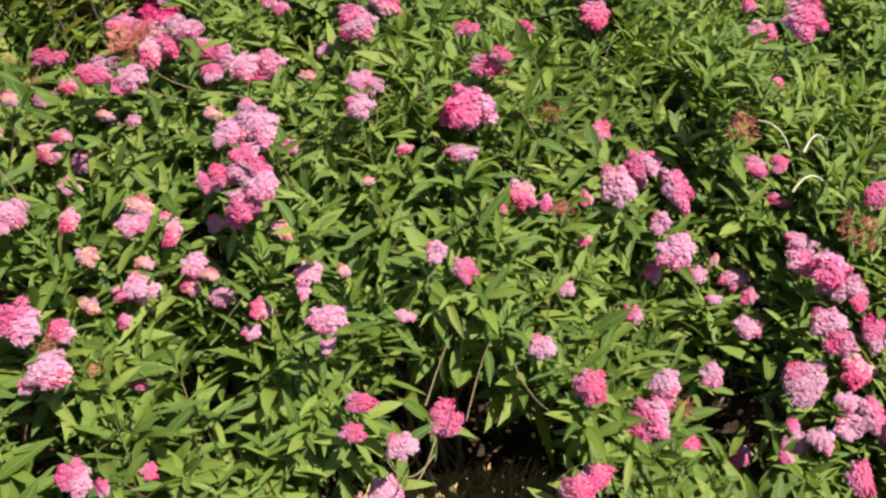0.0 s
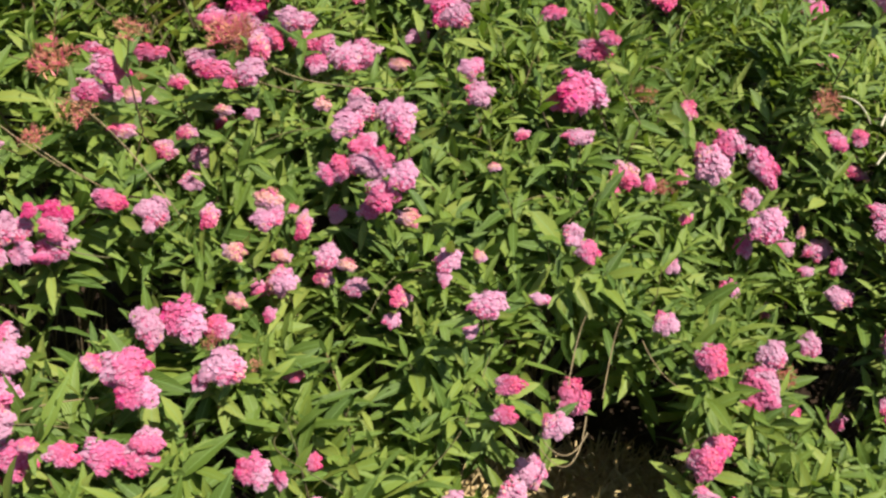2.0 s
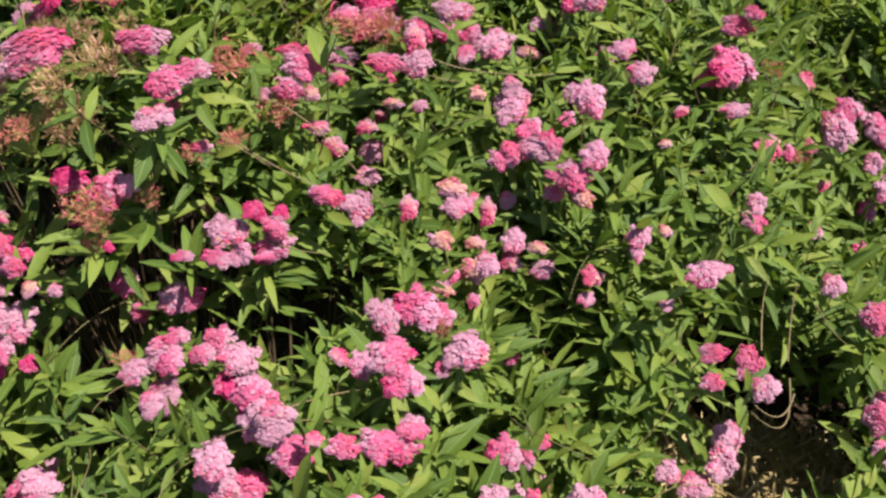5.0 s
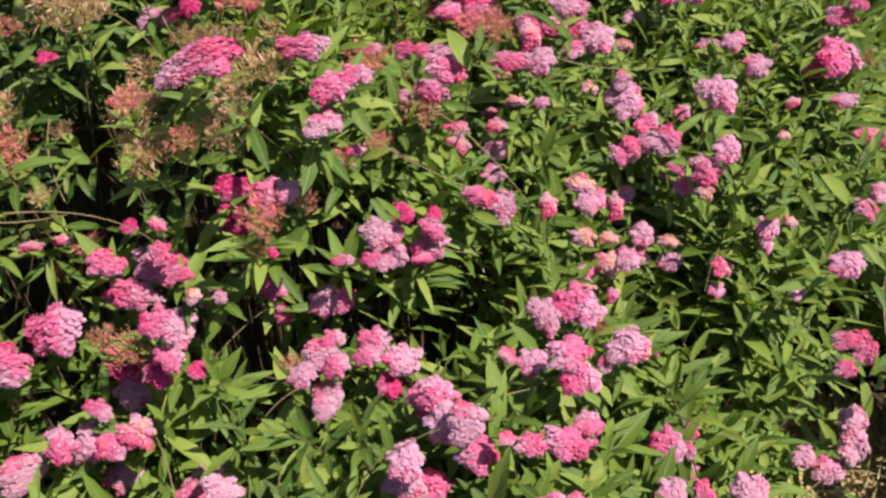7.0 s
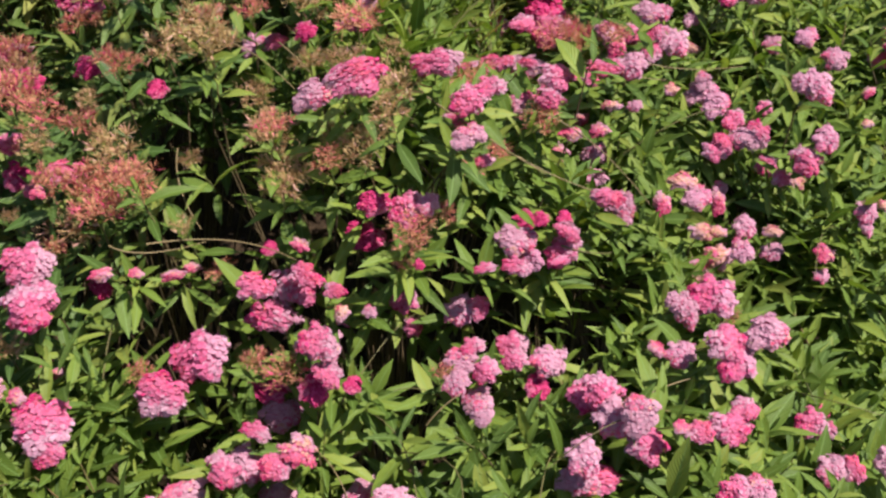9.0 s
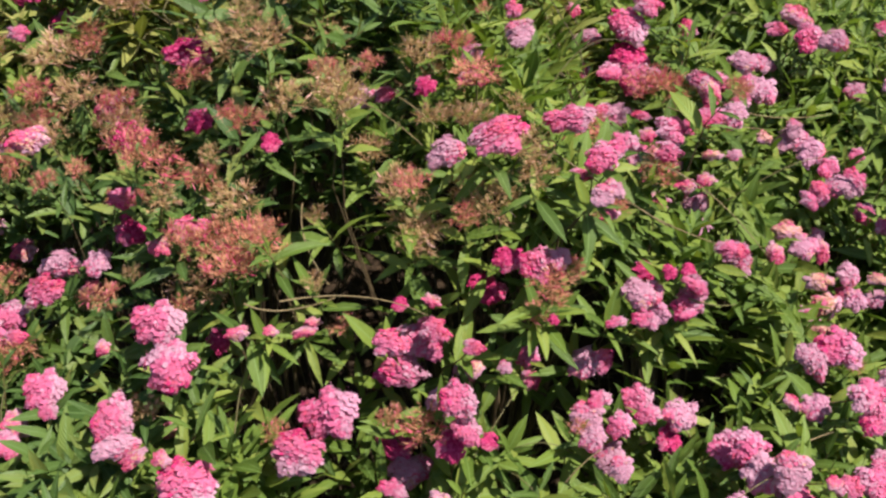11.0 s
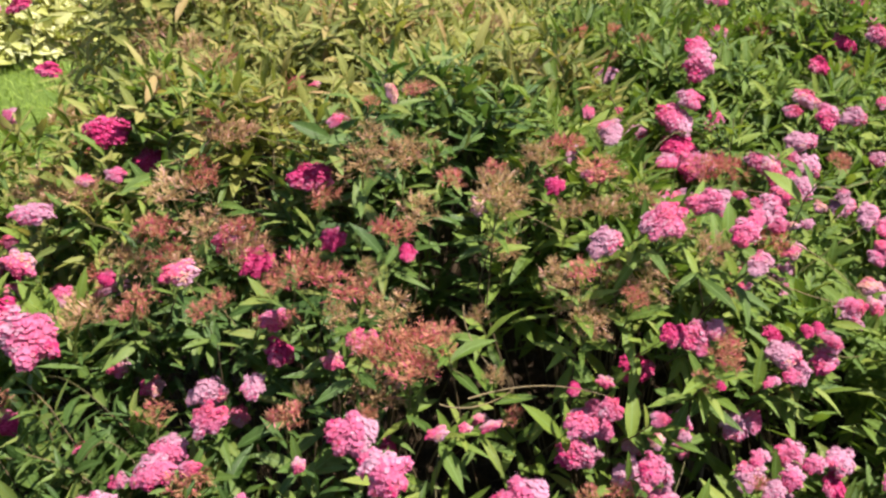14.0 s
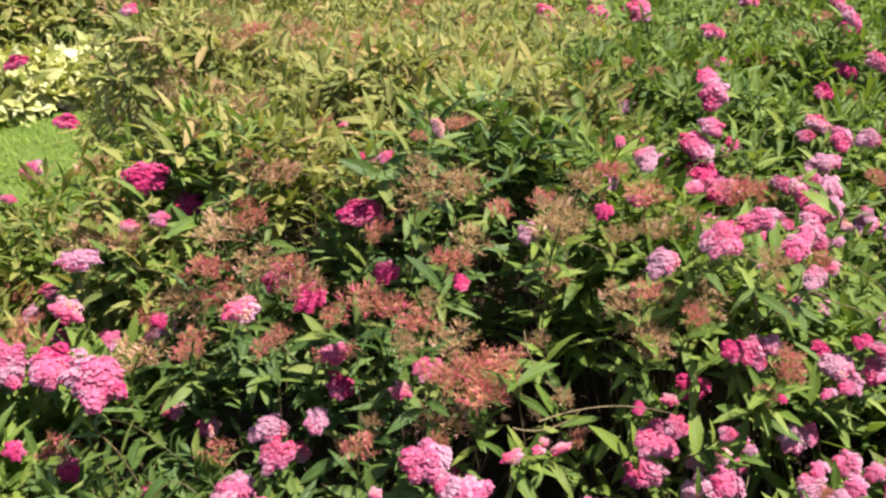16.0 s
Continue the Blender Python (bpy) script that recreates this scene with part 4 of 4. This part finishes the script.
# shoots leave room around the flower heads and in front of them
OPEN = np.array([(x, y, z, (w + max(w, tall)) / 2) for rows in HEADS.values() for x, y, z, w, tall, k in rows if k not in "BU"]) / 1000
for hx, hy, hz, hw in OPEN:
    dx, dy = P[:, 0] - hx, hy - P[:, 1]
    close = (np.abs(dx) < hw * 0.5 + 0.01) & (dy > -0.04) & (dy < 0.2)
    tipz[close] = np.minimum(tipz[close], hz - 0.035 + 0.72 * np.maximum(dy[close], 0))


def clear_of_heads(at):
    """Leaves do not grow over the open side of a flower head."""
    free = np.ones(len(at), bool)
    side = np.array([0, -0.79, 0.61])
    for hx, hy, hz, hw in OPEN:
        rel = at - [hx, hy, hz]
        s = rel @ side
        off = np.linalg.norm(rel - s[:, None] * side, axis=1)
        free &= ~((s > -0.3 * hw) & (s < 0.22) & (off < 0.40 * hw))
    return free


SHRUB_KEYS = list(SHRUBS)
LEAF_SHAPES = []
for j in range(8):
    v, q, t, uv = leaf_arrays(np.zeros((1, 3)), np.array([[0, 1.0, 0]]), np.array([[0, 0, 1.0]]), np.array([1.0]), np.array([0.105 + 0.010 * j]),
                              np.array([0.08 + 0.07 * (j % 4)]), np.array([-0.5 + 0.14 * j]))
    LEAF_SHAPES.append((v, q, t, uv))
LEAF_MESH = {m.name: [to_mesh("leaf", v, [t, q], [m], uv) for v, q, t, uv in LEAF_SHAPES] for m in (M_LEAF1, M_LIME1, M_SHADE1)}


def leafy_shoots(tips, axes, count, bare, rng, size=1.0):
    """Alternate leaves in a spiral down each shoot."""
    n = len(tips)
    foot, way, face, length = [], [], [], []
    ref = unit(rng.normal(0, 1, (n, 3)))
    a = unit(np.cross(axes, ref))
    b = np.cross(axes, a)
    q0 = rng.uniform(0, 6.3, n)
    for k in range(count):
        s = (bare + 0.003 + 0.0088 * k + rng.uniform(-0.003, 0.003, n))[:, None]
        q = (q0 + k * 2.39996 + rng.normal(0, 0.25, n))[:, None]
        out = a * np.cos(q) + b * np.sin(q)
        lean = np.clip(0.40 + 0.12 * k, 0, 1.25) + rng.normal(0, 0.16, n)
        lean = lean[:, None]
        w = axes * np.cos(lean) + out * np.sin(lean)
        w[:, 2] -= 0.10
        foot.append(tips - axes * s - [0, 0, 1] * (s * s * 0.5))
        way.append(w)
        face.append(unit(axes * 0.8 - out * 0.25 + rng.normal(0, 0.2, (n, 3)) + [0, 0, 0.55]))
        length.append(np.clip(0.027 + 0.0085 * k, 0, 0.064) * rng.uniform(0.72, 1.25, n) * size)
    foot, way, face, length = (np.concatenate(x) for x in (foot, way, face, length))
    return foot, way, face, length


def make_shrub(key):
    cx, cy, reach, label = SHRUBS[key]
    rng = np.random.default_rng(ord(key))
    ob = tagged(new("spirea_shrub"), label, "shrub", "spirea shrubs in the bed")
    ob.location = (cx, cy, 0)
    home = np.array([cx, cy, 0.0])
    idx = near == SHRUB_KEYS.index(key)
    tips = np.column_stack([P[idx], tipz[idx]])
    heads = HEADS.get(key, [])
    hp = np.array([row[:3] for row in heads]).reshape(-1, 3) / 1000
    hw = np.array([row[3] for row in heads]) / 1000

    def axes_at(p, spread):
        d = (p[:, :2] - home[:2]) / reach
        ax = np.column_stack([d * 0.75, np.full(len(p), 1.0)]) + rng.normal(0, spread, (len(p), 3)) * [1, 1, 0.3]
        return unit(ax)

    ax = axes_at(tips, 0.32)
    # side shoots lower down fill the flanks
    lower = rng.random(len(tips)) < (0.55 if cy < 2.0 else 0.2)
    under = tips[lower] - np.column_stack([rng.normal(0, 0.02, (lower.sum(), 2)), rng.uniform(0.07, 0.24, lower.sum())])
    uax = unit(axes_at(under, 0.4) * [1.6, 1.6, 0.7])
    parts_ = [leafy_shoots(tips, ax, 14, np.zeros(len(tips)), rng, 1.2 if key in LIMY else 1.12), leafy_shoots(under, uax, 8, np.zeros(len(under)), rng, 1.1)]
    # open heads lean out over the bed's sunny front, dry sprays stand more upright
    lean = np.array([(0, -0.62, 0.78) if row[5] not in "BU" else (0, -0.30, 0.92) for row in heads]).reshape(-1, 3)
    hax = unit(lean + axes_at(hp, 0.3) * [0.5, 0.3, 0.1]) if len(hp) else np.zeros((0, 3))
    if len(hp):
        parts_.append(leafy_shoots(hp - hax * (hw * 0.45)[:, None], hax, 8, hw * 0.25, rng))
    foot, way, face, length = (np.concatenate([p[i] for p in parts_]) for i in range(4))
    free = clear_of_heads(foot + unit(way) * (length * 0.6)[:, None]) & clear_of_heads(foot + unit(way) * length[:, None])
    foot, way, face, length = foot[free], way[free], face[free], length[free]
    lime = key in LIMY
    green, green_single = (M_SHADE, M_SHADE1) if key in SHADED else (M_LEAF, M_LEAF1)
    # single leaves: the topmost of the shrub's near side
    order = np.argsort(foot[:, 1] - 0.8 * foot[:, 2])
    single = np.zeros(len(foot), bool)
    single[order[::3][:290 if cy < 2.0 else 60]] = True
    # f, i, j: the sunlit look of high and back leaves is put into their colour
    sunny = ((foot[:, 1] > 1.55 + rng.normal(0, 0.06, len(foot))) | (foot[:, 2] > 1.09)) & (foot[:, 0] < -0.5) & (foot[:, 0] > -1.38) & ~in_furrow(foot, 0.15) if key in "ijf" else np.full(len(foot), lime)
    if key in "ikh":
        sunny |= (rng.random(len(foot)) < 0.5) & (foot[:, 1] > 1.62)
    wide, bend, turn = rng.uniform(0.088, 0.150, len(foot)) * (0.85 if lime else 1.0), rng.uniform(0.0, 0.42, len(foot)), rng.uniform(-0.6, 0.6, len(foot))
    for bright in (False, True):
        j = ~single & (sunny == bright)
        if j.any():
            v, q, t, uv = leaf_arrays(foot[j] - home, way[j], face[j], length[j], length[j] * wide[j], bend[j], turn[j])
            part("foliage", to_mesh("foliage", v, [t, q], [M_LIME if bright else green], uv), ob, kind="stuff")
    for i in np.flatnonzero(single):
        w = unit(way[i])
        s = unit(np.cross(w, face[i]))
        u = np.cross(s, w)
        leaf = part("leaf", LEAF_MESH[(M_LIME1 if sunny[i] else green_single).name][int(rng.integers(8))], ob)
        m = Matrix((s * length[i], w * length[i], u * length[i])).transposed().to_4x4()
        m.translation = Vector(foot[i] - home)
        leaf.matrix_local = m
    # stems: from the shrub's foot up into every shoot
    top = np.concatenate([tips, hp - hax * (hw * 0.9)[:, None]]) if len(hp) else tips
    tax = np.concatenate([ax, hax]) if len(hp) else ax
    low = top - tax * 0.13 - [0, 0, 0.03] + rng.normal(0, 0.014, (len(top), 3))
    root = home + (low - home) * [0.55, 0.55, 0.0] + np.array([0, 0, 1]) * (low[:, 2:] * 0.55)
    pts = np.stack([root - home, low - home, top - tax * 0.05 - home, top - home], 1)
    line = root[:, None] + (low - root)[:, None] * np.linspace(0, 1, 5)[None, :, None]
    shut = np.ones(len(top), bool)
    for gx, gy, gr in GAPS:
        shut &= np.hypot(line[..., 0] - gx, line[..., 1] - gy).min(1) > gr * 1.6
    shut[len(tips):] = True
    pts, top = pts[shut], top[shut]
    rad = np.tile([0.0019, 0.0015, 0.0012, 0.0008], (len(top), 1))
    v, f = tube_arrays(pts, rad)
    woody = np.tile([1, 1, 1, 1, 1, 1, 0, 0, 0], len(top))
    part("stemwork", to_mesh("stemwork", v, [f], [M_SHOOT, M_TWIG], None, woody), ob, "thin green and reddish shoots", "stuff")
    n = 16
    pick = rng.integers(0, len(root), n)
    for i in pick:
        end = root[i] - home
        start = np.array([rng.normal(0, 0.05), rng.normal(0, 0.05), -0.01])
        line = np.array([[start, start * 0.4 + end * 0.45 + [0, 0, 0.06], end]])
        v, f = tube_arrays(line, np.array([[0.006, 0.0045, 0.003]]), 6)
        part("branch", to_mesh("branch", v, [f], [M_TWIG]), ob, "woody brown branch")
    for i in (rng.integers(0, len(tips), 5) if cy < 2.0 else ()):
        q, span = rng.uniform(0, 6.28), rng.uniform(0.10, 0.22)
        a0 = tips[i] - [0, 0, 0.05]
        reach_ = np.array([math.cos(q), math.sin(q), 0]) * span
        s = np.linspace(0, 1, 10)[:, None]
        sway = np.array([-math.sin(q), math.cos(q), 0]) * span * rng.uniform(-0.25, 0.25)
        line = (a0 - home + reach_ * s + sway * np.sin(s * 3.1) + [0, 0, 1] * (0.075 * np.sin(s * 2.4)))[None]
        v, f = tube_arrays(line, np.linspace(0.0011, 0.0005, 10)[None], 4)
        part("arching_stem", to_mesh("arching_stem", v, [f], [M_SHOOT if i % 3 else M_STRAW_STEM]), ob, "thin bare arching stem")
    for owner, tan, *places in STEMS:
        if owner == key:
            a0, a1, a2 = (np.array(q) / 1000 - home for q in places)
            s = np.linspace(0, 1, 12)[:, None]
            bow = 2 * a1 - (a0 + a2) / 2
            line = ((1 - s) ** 2 * a0 + 2 * s * (1 - s) * bow + s * s * a2)[None]
            v, f = tube_arrays(line, np.linspace(0.0012, 0.0006, 12)[None] * (1.9 if tan == 2 else 1.0), 5)
            part("arching_stem", to_mesh("arching_stem", v, [f], [(M_SHOOT, M_STRAW_STEM, M_CREAM_STEM)[tan]]), ob, "thin bare arching stem")
    for (x, y, z, w, tall, kind), axis in zip(heads, hax):
        pool = HEAD_MESH[kind] if cy < 2.0 else FAR_HEAD[kind]
        dome, stalk = pool[int(rng.integers(len(pool)))]
        head = part("flower_head", dome, ob, HEAD_LABEL[kind])
        part("stalk", stalk, head)
        across = unit(np.array([1.0, 0, 0]) - axis * axis[0])
        turn = Matrix((across, np.cross(axis, across), axis)).transposed().to_4x4()
        wide, high = w / 1000 * FULL[kind], tall / 1000 * FULL[kind] * (1.15 if kind in "BU" else 1.0)
        deep = math.sqrt(wide * high) * 0.92
        head.matrix_local = Matrix.Translation(Vector((x / 1000, y / 1000, z / 1000)) - Vector(home)) @ turn @ Matrix.Diagonal((wide, high, deep, 1)) @ Matrix.Rotation(rng.uniform(0, 6.3) if kind in "BU" else rng.uniform(-0.5, 0.5), 4, "Z")
    return ob


# ---- ground ----
def sheet(name, x0, x1, y0, y1, nx, ny, mat, z_of):
    gx, gy = np.meshgrid(np.linspace(x0, x1, nx), np.linspace(y0, y1, ny))
    v = np.column_stack([gx.ravel(), gy.ravel(), z_of(gx.ravel(), gy.ravel())])
    i = (np.arange(ny - 1)[:, None] * nx + np.arange(nx - 1)[None]).ravel()
    return new(name, to_mesh(name, v, [np.column_stack([i, i + 1, i + nx + 1, i + nx])], [mat]))


tagged(sheet("ground", -150, 150, -150, 150, 40, 40, M_TURF, lambda x, y: x * 0 - 0.03), "mown green lawn around the planting bed", "lawn", kind="structure")

tagged(sheet("planting_bed", -2.75, 1.85, 0.35, 2.6, 110, 50, M_SOIL, lambda x, y: 0.012 * np.sin(x * 17) * np.cos(y * 13) + 0.01 * np.sin(x * 41 + y * 31) - 0.06 * np.clip((y - 2.52) / 0.06, 0, 1) * (x < -1.28) - 0.1 * np.clip((0.5 + 0.03 * np.sin(x * 6) - y) / 0.15, 0, 1)
             - 0.09 * np.clip((np.abs(x + 0.45) - 2.12 + 0.07 * np.sin(y * 5 + x) + 0.22 * np.clip(0.9 - y, 0, 1)) / 0.10, 0, 1)),
       "bark mulch and soil of the planting bed", "soil", kind="structure")
tagged(sheet("planting_bed_far", -1.32, 1.85, 2.59, 5.0, 70, 50, M_SOIL, lambda x, y: 0.012 * np.sin(x * 15) * np.cos(y * 11) - 0.002 - 0.06 * np.clip((-1.24 - x) / 0.06, 0, 1) - 0.06 * np.clip((y - 4.9) / 0.06, 0, 1) - 0.06 * np.clip((x - 1.64 + 0.07 * np.sin(y * 5)) / 0.08, 0, 1)), "shaded mulch under the second row of shrubs", "soil", kind="structure")


def litter(name, label, mat, cx, cy, rx, ry, count, long, seed, z=0.012, upright=0.12, heap=0.0, wide=0.0022):
    rng = np.random.default_rng(seed)
    d, q = np.sqrt(rng.random(count)), rng.uniform(0, 6.28, count)
    foot = np.column_stack([cx + rx * d * np.cos(q), cy + ry * d * np.sin(q), z + heap * (1 - d * d) + rng.uniform(-0.004, 0.02, count)])
    way = np.column_stack([rng.normal(0, 1, count), rng.normal(0, 1, count), np.abs(rng.normal(0, upright, count))])
    v, f4, f3, uv = leaf_arrays(foot, way, np.tile([0.0, 0, 1], (count, 1)) + rng.normal(0, 0.3, (count, 3)), long * rng.uniform(0.5, 1.2, count), np.full(count, wide), rng.uniform(-0.2, 0.3, count), rng.uniform(-1, 1, count))
    return tagged(new(name, to_mesh(name, v, [f3, f4], [mat], uv)), label, "litter", kind="stuff")


litter("straw_litter", "dry golden straw lying on the soil", M_DRY, 0.07, 0.88, 0.27, 0.19, 6000, 0.085, 5, 0.01, 0.12, 0.05, 0.0026)
litter("bark_litter", "brown bark strips and dead leaves on soil", M_TWIG, -0.4, 1.0, 1.6, 0.55, 2200, 0.04, 6)
litter("lawn_grass", "short mown green grass blades", M_BLADE, -2.2, 3.75, 1.15, 1.35, 8500, 0.055, 7, -0.03, 2.0)


# ---- far planting beyond the lawn ----
def far_clump(name, label, cx, cy, rx, ry, top, count, size, mat, seed, flowers=""):
    rng = np.random.default_rng(seed)
    ob = tagged(new(name), label, "plant", "far plants beyond the lawn")
    ob.location = (cx, cy, -0.03)
    d, q = np.sqrt(rng.random(count)), rng.uniform(0, 6.28, count)
    dome = top * np.sqrt(np.clip(1 - (0.96 if top < 0.5 else 0.75) * d * d, 0, 1)) * rng.uniform(0.75, 1.0, count)
    tips = np.column_stack([rx * d * np.cos(q), ry * d * np.sin(q), dome])
    ax = unit(np.column_stack([tips[:, :2] * 1.2, np.full(count, 0.6)]) + rng.normal(0, 0.3, (count, 3)))
    foot, way, face, length = leafy_shoots(tips, ax, 8, np.zeros(count), rng, size)
    n = len(foot)
    v, f4, f3, uv = leaf_arrays(foot, way, face, length, length * rng.uniform(0.16, 0.30, n), rng.uniform(0.1, 0.5, n), rng.uniform(-0.6, 0.6, n))
    part("foliage", to_mesh("foliage", v, [f3, f4], [mat], uv), ob, kind="stuff")
    pts = np.stack([tips * [0.3, 0.3, 0], tips * [0.7, 0.7, 0.5], tips], 1)
    v, f = tube_arrays(pts, np.tile([0.004, 0.003, 0.0015], (count, 1)))
    part("stemwork", to_mesh("stemwork", v, [f], [M_SHOOT]), ob, kind="stuff")
    for k, i in enumerate(rng.permutation(count)[:34 if flowers else 0]):
        kind = flowers[k % len(flowers)]
        head = part("flower_head", FAR_HEAD[kind][k % 3][0], ob, HEAD_LABEL[kind])
        s = rng.uniform(0.09, 0.16)
        head.matrix_local = Matrix.Translation(Vector(tips[i]) + Vector((0, 0, 0.03))) @ Matrix.Diagonal((s, s, s, 1))
    return ob


for cx, cy, rx, top, seed in ((-2.15, 5.05, 0.36, 0.34, 1), (-1.62, 5.0, 0.36, 0.38, 2), (-1.12, 4.95, 0.34, 0.36, 3), (-0.68, 4.95, 0.32, 0.34, 4), (-2.7, 5.1, 0.36, 0.34, 5)):
    far_clump("variegated_plant", "low plant with broad cream and green leaves", cx, cy + 0.27, rx, 0.36, top * 0.6, 210, 2.1, M_CREAM, seed)
for cx, cy, rx, top, mat, fl, seed in ((-2.6, 5.8, 0.6, 0.7, M_LIME, "BUB", 11), (-1.7, 5.75, 0.55, 0.62, M_LIME, "BUB", 12), (-0.8, 5.75, 0.55, 0.66, M_LIME, "BUB", 13), (0.3, 5.6, 0.6, 0.8, M_LIME, "BB", 14),
                                      (1.3, 5.3, 0.6, 0.8, M_LEAF, "BR", 15), (2.2, 4.6, 0.6, 0.8, M_LEAF, "RD", 16), (-0.2, 6.7, 0.8, 0.95, M_LIME, "BB", 17), (-1.5, 6.8, 0.8, 0.9, M_LEAF, "BB", 18), (1.2, 6.8, 0.8, 0.95, M_LEAF, "B", 19), (2.3, 6.0, 0.8, 0.95, M_LEAF, "R", 20)):
    far_clump("flowering_shrub", "loose shrub with narrow leaves and dry brown heads", cx, cy, rx, 0.45, top, 330, 1.45, mat, seed, fl)

for key in SHRUB_KEYS:
    make_shrub(key)
